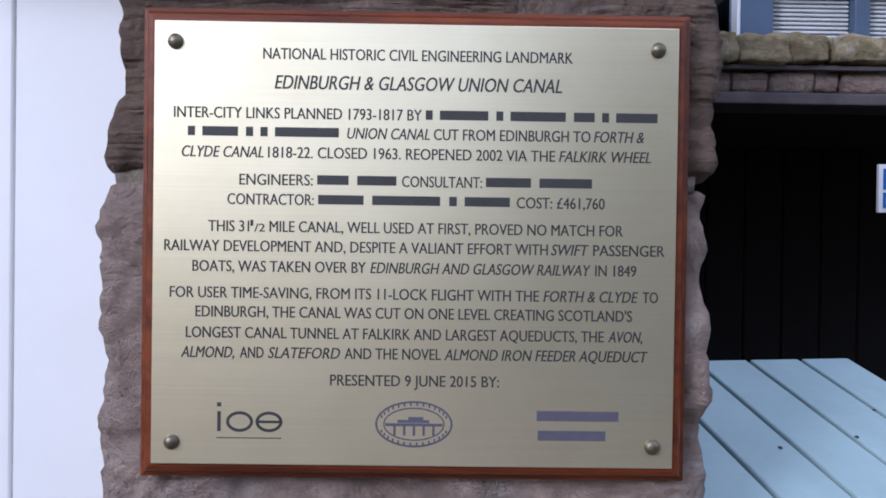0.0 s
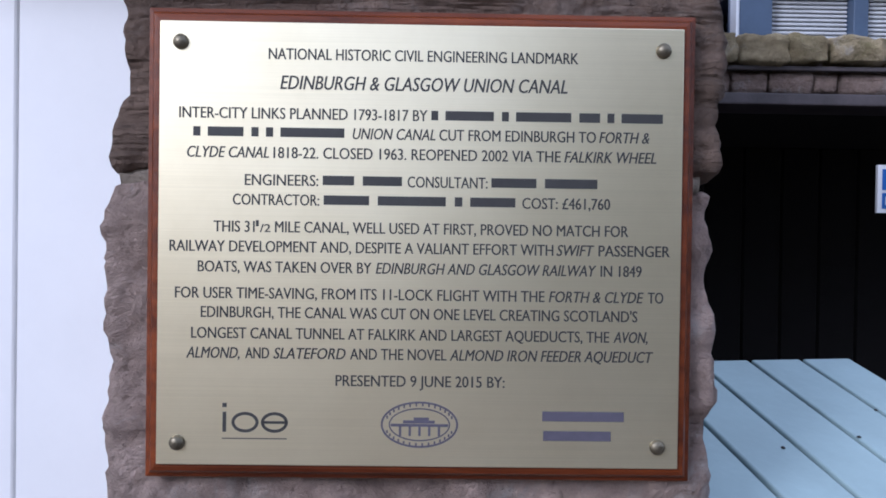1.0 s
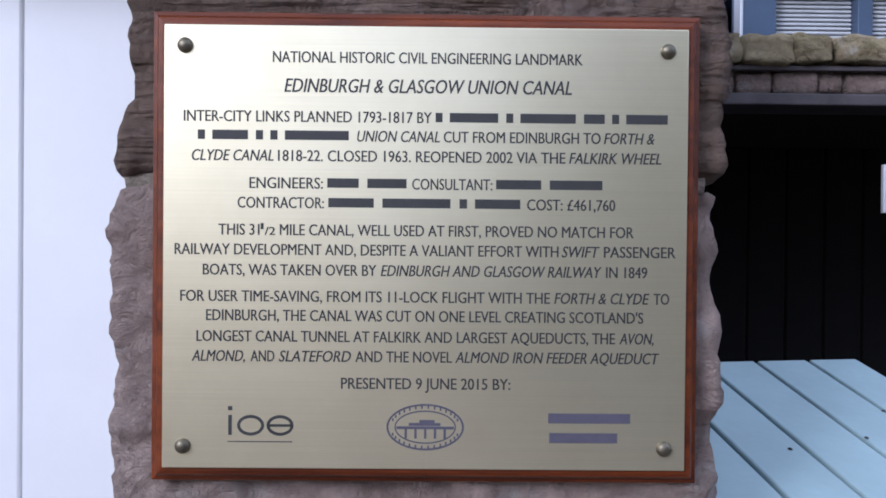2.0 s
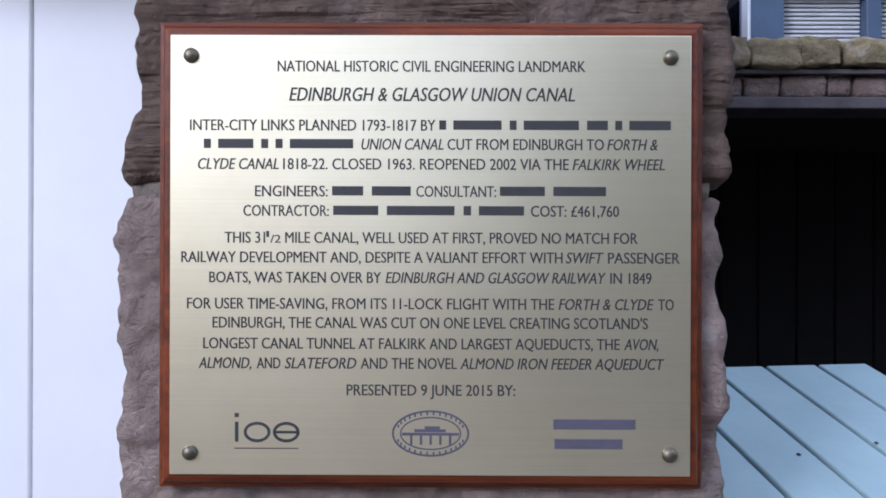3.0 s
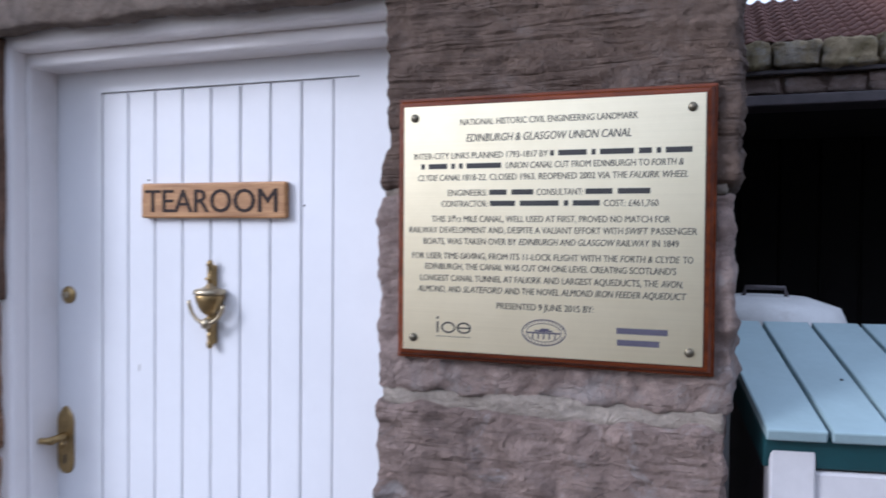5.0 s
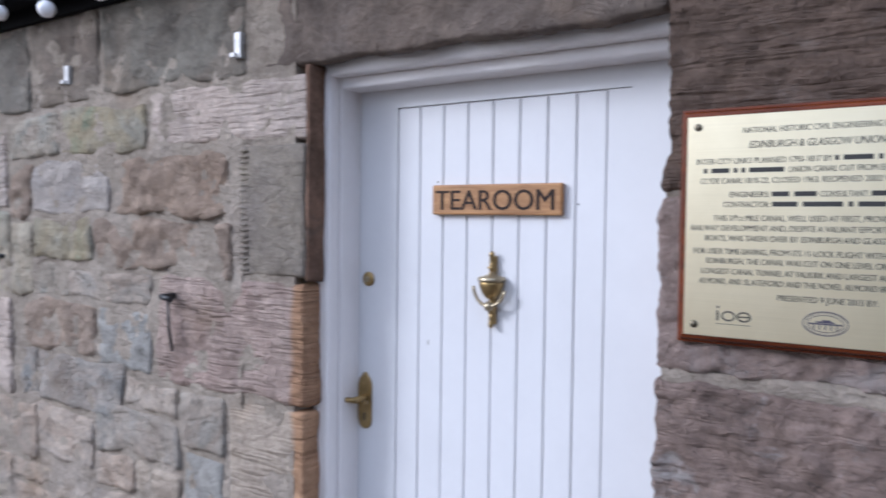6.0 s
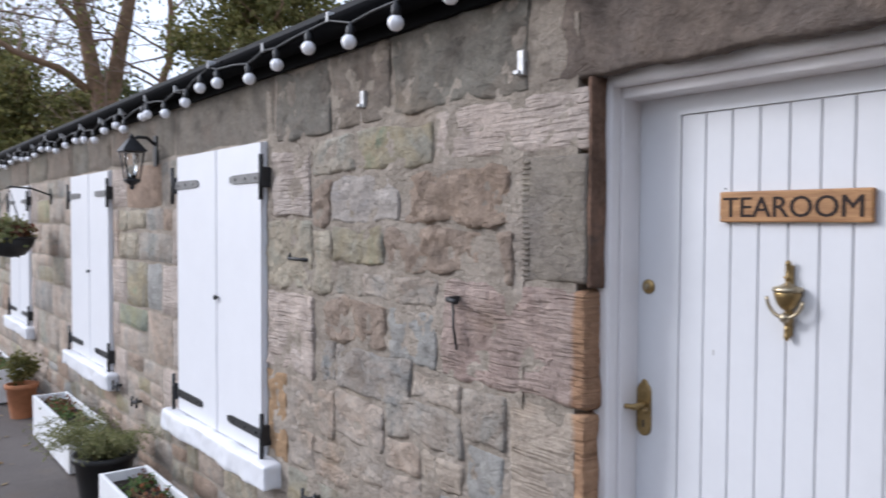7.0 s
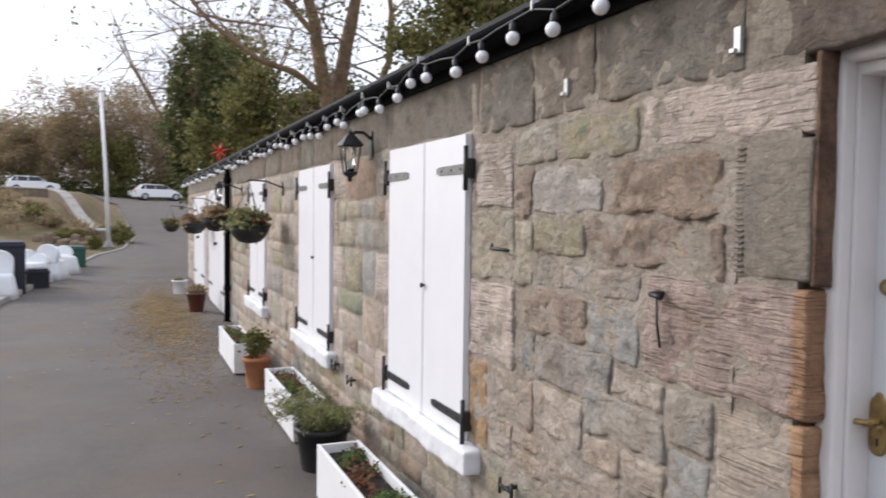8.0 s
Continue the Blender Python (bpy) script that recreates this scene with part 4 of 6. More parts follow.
M_BULB = bulb_material()
string = thing("festoon_lights", (0, -0.1, EAVE), "string of frosted white globe lights hung along the gutter", "string lights")
MESH_BULB, MESH_CAP, MESH_CLIP = None, None, None
bx = [-1.29, -1.56, -1.83, -2.106, -2.39, -2.647, -2.905, -3.254, -3.465, -3.665, -3.965, -4.26, -4.345, -4.72, -4.878, -5.15, -5.396, -5.68, -5.92]
bz = [2.262, 2.29, 2.268, 2.26, 2.29, 2.27, 2.252, 2.284, 2.29, 2.245, 2.223, 2.25, 2.245, 2.21, 2.248, 2.24, 2.2, 2.225, 2.238]
x = -6.25
while x > END_X:
    bx.append(x)
    bz.append(2.235 + 0.025 * math.sin(x * 5.1) + random.uniform(-0.01, 0.01))
    x -= 0.3 + random.uniform(-0.06, 0.06)
cable = []
for i, (x, z) in enumerate(zip(bx, bz)):
    tilt = random.uniform(-9, 9)
    m = pose(x, -0.005, z - EAVE, random.uniform(-6, 6), tilt, 0)
    if MESH_BULB is None:
        a = lathe([(0.001, -0.026), (0.011, -0.0238), (0.0195, -0.017), (0.025, -0.006), (0.0258, 0.003), (0.0225, 0.0135), (0.0165, 0.0195), (0.0125, 0.0235)], 20)
        MESH_BULB = bpy.data.meshes.new("bulb")
        a.to_mesh(MESH_BULB)
        a.free()
        MESH_BULB.materials.append(M_BULB)
        a = lathe([(0.0135, 0.021), (0.0145, 0.024), (0.0145, 0.05), (0.009, 0.056), (0.008, 0.066)], 14)
        MESH_CAP = bpy.data.meshes.new("lamp_holder")
        a.to_mesh(MESH_CAP)
        a.free()
        MESH_CAP.materials.append(M_BLACK)
    b = part("bulb", MESH_BULB, None, string)
    b.matrix_basis = m
    h = part("lamp_holder", MESH_CAP, None, b)
    top = m @ Vector((0, 0, 0.064))
    cable.append(top)
    if i + 1 < len(bx):
        nx_, nz_ = bx[i + 1], bz[i + 1]
        mid = Vector(((x + nx_) / 2, -0.002, (z + nz_) / 2 - EAVE + 0.064 + (0.022 if i % 2 else 0.006)))
        cable.append(mid)
        if i % 2:
            c = part("clip", boxed(mid.x - 0.006, mid.x + 0.006, mid.y - 0.008, mid.y + 0.03, mid.z - 0.006, mid.z + 0.03, 0.002, 1), M_ZINC, string)
part("cable", tube(cable, 0.0045, 6), M_BLACK, string)



# ---------------------------------------------------------------- beside the pier: box, yard wall, house behind
M_BOX_WHITE = plain("off-white box paint", (0.62, 0.6, 0.6), 0.5, 0, 0.08, 9, 0.2, 0.002, (0.4, 0.37, 0.34))
M_HOUSE_BLUE = plain("blue grey window paint", (0.06, 0.09, 0.15), 0.4, 0, 0.12, 9, 0.1)
M_CLAD = plain("pale zinc cladding", (0.56, 0.58, 0.62), 0.4, 0.3, 0.05, 6, 0.1)
M_PANTILE = plain("brown clay pantile", (0.16, 0.075, 0.055), 0.8, 0, 0.35, 11, 0.5, 0.006)
M_BEAM = plain("dark painted beam", (0.075, 0.062, 0.066), 0.6, 0, 0.3, 12, 0.3, 0.004)
M_BLUE_SIGN = plain("blue enamel", (0.03, 0.12, 0.42), 0.3, 0, 0.05, 20, 0)
M_BLIND = plain("pale blind slat", (0.55, 0.56, 0.58), 0.5, 0, 0.08, 20, 0)
M_DIRTY_WHITE = plain("grubby white plastic", (0.6, 0.6, 0.58), 0.5, 0, 0.1, 14, 0.2, 0.002, (0.35, 0.3, 0.25))

bin_box = thing("storage_box", (0.306, 0.064, 0.0, 0, 0, 10), "tall off-white boarded box with a sloping sea-green lid", "storage box")
W, D, ZF, ZB = 0.44, 0.4, 1.357, 1.466
part("body", boxed(0.03, W - 0.02, 0.035, D - 0.02, 0.0, ZF - 0.03, 0.004), M_BEAM, bin_box)
for k in range(9):
    part("side_board", boxed(0.022, W - 0.014, 0.022, 0.04, 0.02 + k * 0.142, 0.155 + k * 0.142, 0.005, 2), M_BOX_WHITE, bin_box)
part("corner_post", boxed(0.012, 0.075, 0.014, 0.05, 0.0, ZF - 0.03, 0.004, 2), M_BOX_WHITE, bin_box)
slope = math.atan2(ZB - ZF, D)
# frame under the boards, in a much darker teal than theirs
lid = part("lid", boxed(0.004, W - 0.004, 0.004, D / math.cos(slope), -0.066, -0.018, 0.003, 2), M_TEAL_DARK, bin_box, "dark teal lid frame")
lid.matrix_basis = Matrix.Translation((0, 0, ZF)) @ Matrix.Rotation(slope, 4, "X")
n = 5
for k in range(n):
    a, b = W * k / n, W * (k + 1) / n
    bd = part("lid_board", boxed(a + 0.0032, b - 0.0032, -0.006, D / math.cos(slope), -0.018, 0.0, 0.003, 2), M_TEAL, lid)
# grit on the lid
for k in range(3):
    u = random.uniform(0.1, 0.3)
    part("grit", lathe([(0.001, 0.0), (0.003, 0.001), (0.001, 0.0025)], 6, "Z", (random.uniform(0.1, 0.35), u, 0.0)), M_BLACK, lid)

YW = 1.42
yard = thing("yard_wall", (0, 0, 0), "yard shelter with a shade-black inside, a rubble strip and mossy coping stones", "wall", kind="structure")
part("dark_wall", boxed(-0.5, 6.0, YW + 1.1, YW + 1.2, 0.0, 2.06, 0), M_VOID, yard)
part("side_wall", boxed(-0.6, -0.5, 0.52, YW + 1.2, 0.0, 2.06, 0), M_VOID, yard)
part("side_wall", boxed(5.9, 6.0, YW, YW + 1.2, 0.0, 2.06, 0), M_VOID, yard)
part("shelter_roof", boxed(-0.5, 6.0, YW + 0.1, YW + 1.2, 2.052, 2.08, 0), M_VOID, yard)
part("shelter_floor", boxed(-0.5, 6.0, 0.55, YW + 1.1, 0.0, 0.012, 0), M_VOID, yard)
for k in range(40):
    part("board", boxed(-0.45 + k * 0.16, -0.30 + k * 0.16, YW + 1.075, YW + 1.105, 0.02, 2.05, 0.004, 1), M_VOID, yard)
part("beam", boxed(-0.5, 6.0, YW - 0.03, YW + 0.12, 2.022, 2.054, 0.004), M_BEAM, yard)
part("beam", boxed(-0.5, 6.0, YW - 0.02, YW + 0.0, 2.118, 2.13, 0.002), M_BEAM, yard)
part("mortar", boxed(-0.5, 6.0, YW + 0.03, YW + 0.28, 2.056, 2.16, 0), M_PIER, yard)
x = -0.4
r2 = random.Random(21)
while x < 5.6:
    w = r2.uniform(0.07, 0.16)
    hewn("stone", M_PIER, x, x + w - 0.006, YW, YW + 0.2, 2.058, 2.116, parent=yard, seed=x, amp=0.01, round_by=0.01, step=0.014)
    x += w
x = -0.42
while x < 4.5:
    w = r2.uniform(0.1, 0.17)
    h = r2.uniform(0.0, 0.012)
    hewn("coping_stone", M_COPING, x, x + w - 0.004, YW - 0.045, YW + 0.26, 2.133, 2.208 + h, parent=yard, seed=x + 5, amp=0.015, round_by=0.012, step=0.011, lumps=16)
    x += w
blue = thing("notice", (1.208, YW - 0.04, 1.733), "blue and white notice board under the yard beam", "sign")
part("panel", boxed(0, 0.3, 0, 0.012, 0, 0.13, 0.002), M_WHITE, blue)
part("field", boxed(0.012, 0.288, -0.002, 0.004, 0.062, 0.118, 0, 1), M_BLUE_SIGN, blue)
part("field", boxed(0.012, 0.288, -0.002, 0.004, 0.012, 0.054, 0, 1), M_BLUE_SIGN, blue)
for k in range(6):
    part("bar", boxed(0.02 + k * 0.045, 0.048 + k * 0.045, -0.004, 0.0, 0.022, 0.044, 0, 1), M_WHITE, blue)
part("hanger", tube([(0.08, 0.006, 0.13), (0.08, 0.006, 0.30)], 0.004, 6), M_BEAM, blue)
part("hanger", tube([(0.22, 0.006, 0.13), (0.22, 0.006, 0.30)], 0.004, 6), M_BEAM, blue)

# old tub behind the box
tub = thing("tub", (0.36, 0.95, 0.0), "grubby white tub standing behind the box", "tub")
part("body", lathe([(0.16, 0.0), (0.17, 0.02), (0.185, 1.42), (0.17, 1.455), (0.1, 1.478), (0.001, 1.48)], 28), M_DIRTY_WHITE, tub)
part("handle", tube([(-0.05, 0, 1.475), (-0.045, 0, 1.5), (0.045, 0, 1.5), (0.05, 0, 1.475)], 0.006, 8), M_BEAM, tub)

# the house beyond the yard wall: dormer, blinds and pantiles
house = thing("house", (0, 0, 0), "house with a pale clad dormer, blue-grey window and pantile roof", "house")
YH = 2.05
part("wall", boxed(-2.5, 6.2, YH + 1.06, YH + 1.2, 0, 2.7, 0), M_MORTAR, house)
part("window_wall", boxed(1.22, 3.6, YH + 0.08, YH + 1.05, 2.12, 2.57, 0), M_HOUSE_BLUE, house)
win = part("window", boxed(1.08, 1.205, YH - 0.02, YH + 0.07, 2.12, 2.575, 0.004), M_HOUSE_BLUE, house, "blue-grey window frame")
part("mullion", boxed(1.50, 1.555, YH - 0.01, YH + 0.06, 2.2, 2.57, 0.004), M_HOUSE_BLUE, win)
part("sill", boxed(1.07, 3.2, YH - 0.04, YH + 0.05, 2.17, 2.2, 0.004), M_HOUSE_BLUE, win)
part("edge_strip", boxed(1.072, 1.084, YH - 0.028, YH + 0.03, 2.12, 2.575, 0.003), M_CLAD, win, "pale corner strip")
part("post", boxed(1.09, 1.15, YH + 0.46, YH + 0.54, 2.1, 2.575, 0.004), M_HOUSE_BLUE, house)
for k in range(24):
    part("blind_slat", boxed(1.207, 1.499, YH + 0.03, YH + 0.045, 2.206 + k * 0.0155, 2.216 + k * 0.0155, 0.002, 1), M_BLIND, win)
    part("blind_slat", boxed(1.557, 2.1, YH + 0.03, YH + 0.045, 2.206 + k * 0.0155, 2.216 + k * 0.0155, 0.002, 1), M_BLIND, win)
# clad upper storey over the window, with a trim under it
for k in range(17):
    y0 = YH - 0.03 + k * 0.063
    part("cladding", boxed(1.085, 1.105, y0 + 0.003, y0 + 0.06, 2.6, 2.9, 0.004, 1), M_CLAD, house)
part("trim", boxed(1.062, 1.11, YH - 0.05, YH + 1.06, 2.575, 2.603, 0.004), M_CLAD, house, "pale trim under the cladding")
part("fascia", boxed(1.105, 3.6, YH - 0.05, YH + 1.05, 2.572, 2.9, 0.004), M_HOUSE_BLUE, house)
part("eave_board", boxed(1.05, 3.65, YH - 0.08, YH + 1.1, 2.9, 2.93, 0.004), M_CLAD, house)
roof2 = part("roof", boxed(-2.6, 1.055, 0.0, 1.0, -0.02, 0.0, 0), M_PANTILE, house, "weathered brown pantile roof")
roof2.matrix_basis = Matrix.Translation((0, YH + 0.1, 2.37)) @ Matrix.Rotation(radians(25), 4, "X")
for i in range(27):
    for j in range(11):
        t = part("pantile", None or MESH_TILE, None, roof2) if (i or j) else None
        if t is None:
            v, f = [], []
            for a in range(2):
                for k in range(9):
                    u = k / 8
                    v.append((u * 0.069, a * 0.108, 0.0095 * math.sin(u * 2 * math.pi) + 0.013 + (0.007 if a == 0 else 0)))
            for a in range(2):
                for k in range(9):
                    u = k / 8
                    v.append((u * 0.069, a * 0.108, 0.0095 * math.sin(u * 2 * math.pi) + 0.005 + (0.007 if a == 0 else 0)))
            for k in range(8):
                f += [(k, k + 1, k + 10, k + 9), (18 + k, 27 + k, 28 + k, 19 + k), (k, 18 + k, 19 + k, k + 1)]
            MESH_TILE = mesh_of("pantile", v, f, M_PANTILE, True)
            t = part("pantile", MESH_TILE, None, roof2)
        t.matrix_basis = Matrix.Translation((-0.85 + i * 0.0705, j * 0.092, 0.0))


# ---------------------------------------------------------------- planters and pots along the wall
M_TERRA = plain("terracotta", (0.42, 0.17, 0.075), 0.85, 0, 0.2, 12, 0.3, 0.002, (0.3, 0.2, 0.13))
M_BROWN_POT = plain("glazed red brown pot", (0.1, 0.03, 0.022), 0.35, 0, 0.25, 9, 0.2)
M_BLACK_POT = plain("black plastic pot", (0.015, 0.015, 0.016), 0.5, 0, 0.2, 12, 0.1)
M_SOIL = plain("potting soil", (0.035, 0.022, 0.014), 1.0, 0, 0.4, 40, 1.0, 0.02)
M_PLANTER = plain("white planter paint", (0.78, 0.78, 0.78), 0.5, 0, 0.03, 7, 0.15, 0.002, (0.55, 0.5, 0.44))


def leafy(name, palette, rough=0.6):
    m, nt, b = nodes_of(name)
    geo = nt.nodes.new("ShaderNodeNewGeometry")
    n = len(palette)
    c = ramp(nt, geo.outputs["Random Per Island"], [(i / n, p) for i, p in enumerate(palette)])
    c = mix(nt, "MULTIPLY", 0.6, c, ramp(nt, noise_of(nt, 2.2, 6), [(0.3, (0.5, 0.5, 0.5)), (0.7, (1.3, 1.3, 1.3))]))
    nt.links.new(c, b.inputs["Base Color"])
    b.inputs["Roughness"].default_value = rough
    b.inputs["Specular IOR Level"].default_value = 0.3
    thin = nt.nodes.new("ShaderNodeBsdfTranslucent")
    nt.links.new(c, thin.inputs[0])
    both = nt.nodes.new("ShaderNodeMixShader")
    both.inputs[0].default_value = 0.4
    nt.links.new(b.outputs[0], both.inputs[1])
    nt.links.new(thin.outputs[0], both.inputs[2])
    nt.links.new(both.outputs[0], nt.nodes["Material Output"].inputs[0])
    return m


M_LEAF = leafy("mixed bedding leaves", [(0.1, 0.17, 0.05), (0.15, 0.23, 0.07), (0.2, 0.27, 0.11), (0.08, 0.13, 0.04)])
M_LEAF_RED = leafy("red brown leaves", [(0.24, 0.08, 0.05), (0.3, 0.13, 0.06), (0.15, 0.06, 0.045), (0.27, 0.18, 0.1)])
M_LEAF_GREY = leafy("grey green foliage", [(0.24, 0.25, 0.1), (0.31, 0.31, 0.14), (0.38, 0.36, 0.19), (0.18, 0.2, 0.08)])
M_LEAF_OLIVE = leafy("olive evergreen foliage", [(0.16, 0.165, 0.05), (0.22, 0.21, 0.07), (0.28, 0.24, 0.09), (0.12, 0.125, 0.04)])
M_LEAF_DARK = leafy("dark evergreen foliage", [(0.1, 0.125, 0.045), (0.14, 0.165, 0.06), (0.2, 0.2, 0.085), (0.1, 0.105, 0.04)])
M_LEAF_BROWN = leafy("brown winter foliage", [(0.4, 0.28, 0.18), (0.48, 0.33, 0.21), (0.34, 0.26, 0.16), (0.28, 0.25, 0.13)])
M_TWIG = plain("twig bark", (0.27, 0.19, 0.145), 0.95, 0, 0.3, 8, 0.3)
M_BARK = plain("rough bark", (0.24, 0.155, 0.095), 0.95, 0, 0.4, 4, 0.8, 0.03)


def leaves(points, size, r, long=1.7, curl=0.25):
    """Small folded leaves, each an island of two bent quads, at the given points."""
    verts, faces = [], []
    for p in points:
        d = Vector((r.gauss(0, 1), r.gauss(0, 1), r.gauss(0.2, 0.8))).normalized()
        s = d.cross(Vector((r.gauss(0, 1), r.gauss(0, 1), r.gauss(0, 1)))).normalized()
        n = d.cross(s)
        w = size * r.uniform(0.6, 1.25)
        l = w * long
        p = Vector(p)
        o = len(verts)
        verts += [p, p + d * l * 0.5 + s * w * 0.5 - n * w * curl, p + d * l, p + d * l * 0.5 - s * w * 0.5 - n * w * curl, p + d * l * 0.5 + n * w * 0.1]
        faces += [(o, o + 1, o + 4), (o + 1, o + 2, o + 4), (o + 2, o + 3, o + 4), (o + 3, o, o + 4)]
    return verts, faces


def blob(r, c, rad, count, clumps=14, spread=0.42, flat=1.0):
    """Points gathered in clumps within an uneven ellipsoid."""
    out = []
    cs = []
    for _ in range(clumps):
        d = Vector((r.gauss(0, 1), r.gauss(0, 1), r.gauss(0, 1))).normalized() * (r.random() ** 0.45)
        cs.append((Vector((c[0] + d.x * rad[0], c[1] + d.y * rad[1], c[2] + d.z * rad[2])), r.uniform(0.6, 1.2) * spread))
    for _ in range(count):
        q, s = r.choice(cs)
        g = Vector((r.gauss(0, 0.5), r.gauss(0, 0.5), r.gauss(0, 0.5) * flat))
        out.append(q + Vector((g.x * rad[0], g.y * rad[1], g.z * rad[2])) * s)
    return out


def foliage(name, pts, size, material, parent, r, label="", **kw):
    v, f = leaves(pts, size, r, **kw)
    return tagged(part(name, mesh_of(name, v, f, material), None, parent, label), kind="stuff")


def planter(x0, x1, y0=-0.42, y1=-0.17, h=0.32, seed=1):
    r = random.Random(seed)
    t = thing("planter", ((x0 + x1) / 2, (y0 + y1) / 2, 0), "white painted wooden trough with winter bedding plants", "planter", "white planters")
    w, d, k = (x1 - x0) / 2, (y1 - y0) / 2, 0.02
    part("side", boxed(-w, w, -d, -d + k, 0.02, h, 0.003), M_PLANTER, t)
    part("side", boxed(-w, w, d - k, d, 0.02, h, 0.003), M_PLANTER, t)
    part("end", boxed(-w, -w + k, -d + k, d - k, 0.02, h - 0.002, 0.003), M_PLANTER, t)
    part("end", boxed(w - k, w, -d + k, d - k, 0.02, h - 0.002, 0.003), M_PLANTER, t)
    for sx in (-1, 1):
        part("foot", boxed(sx * w * 0.8 - 0.03, sx * w * 0.8 + 0.03, -d + 0.01, d - 0.01, 0.0, 0.03, 0.003), M_PLANTER, t)
    part("soil", boxed(-w + k, w - k, -d + k, d - k, 0.05, h - 0.05, 0.01), M_SOIL, t)
    for mat, n, lab in ((M_LEAF, 420, "small green leaves"), (M_LEAF_RED, 330, "red brown dead leaves")):
        pts = []
        for _ in range(16):
            c = (r.uniform(-w + 0.06, w - 0.06), r.uniform(-d + 0.05, d - 0.05))
            pts += [(c[0] + r.gauss(0, 0.035), max(-d + 0.02, min(d - 0.02, c[1] + r.gauss(0, 0.03))), h - 0.05 + abs(r.gauss(0, 0.025))) for _ in range(n // 16)]
        foliage("planting", pts, 0.022, mat, t, r, lab, long=1.4)
    return t


planter(-4.10, -2.98, seed=1)
planter(-6.32, -5.15, -0.34, -0.10, seed=2)
planter(-8.90, -7.60, -0.43, -0.20, seed=3)


def pot(x, y, r0, r1, h, material, label, name="plant_pot"):
    t = thing(name, (x, y, 0), label, "plant pot")
    part("pot", lathe([(r0, 0.0), (r0 * 1.02, 0.01), (r1 * 0.97, h * 0.86), (r1 * 1.06, h * 0.87), (r1 * 1.08, h * 0.99), (r1, h), (r1 * 0.9, h * 0.985), (r1 * 0.88, h * 0.9), (0.001, h * 0.88)], 32), material, t)
    return t


r = random.Random(5)
p = pot(-4.62, -0.26, 0.13, 0.17, 0.28, M_BLACK_POT, "black plastic pot with a feathery grey-green shrub")
# feathery shrub: fine arching sprays
bm = bmesh.new()
tips = []
for _ in range(150):
    a, l = r.uniform(0, 6.28), r.uniform(0.18, 0.44)
    d = Vector((math.cos(a), math.sin(a), 0))
    if d.y > 0.3:
        l *= 0.55
    b0 = Vector((r.gauss(0, 0.04), r.gauss(0, 0.04), 0.25))
    pts = [b0, b0 + d * l * 0.4 + Vector((0, 0, l * 0.45)), b0 + d * l * 0.8 + Vector((0, 0, l * 0.55)), b0 + d * l + Vector((0, 0, l * r.uniform(0.2, 0.55)))]
    tube_into(bm, pts, 0.0022, 4, 0.0008)
    for k in range(22):
        u = r.uniform(0.3, 1.0) * 3
        i = min(2, int(u))
        tips.append(pts[i].lerp(pts[i + 1], u - i) + Vector((r.gauss(0, 0.012), r.gauss(0, 0.012), r.gauss(0, 0.012))))
tagged(part("stem", bm, M_LEAF_GREY, p), kind="stuff")
foliage("sprays", tips, 0.008, M_LEAF_GREY, p, r, "fine grey-green sprays", long=4.0)

p = pot(-7.02, -0.30, 0.085, 0.12, 0.29, M_TERRA, "terracotta pot with a small clipped shrub")
foliage("shrub", blob(r, (0, 0, 0.42), (0.13, 0.13, 0.13), 900, 16, 0.4), 0.022, M_LEAF_OLIVE, p, r, "small olive green shrub")
p = pot(-12.75, -0.36, 0.105, 0.16, 0.32, M_BROWN_POT, "glazed red-brown pot with sparse dry stems")
foliage("plant", blob(r, (0, 0, 0.36), (0.13, 0.13, 0.06), 220, 10, 0.5), 0.04, M_LEAF_BROWN, p, r)
p = pot(-15.6, -0.44, 0.11, 0.14, 0.28, M_PLANTER, "white square-shouldered pot by the far door")
foliage("plant", blob(r, (0, 0, 0.28), (0.1, 0.1, 0.04), 160, 8, 0.5), 0.03, M_LEAF_OLIVE, p, r)


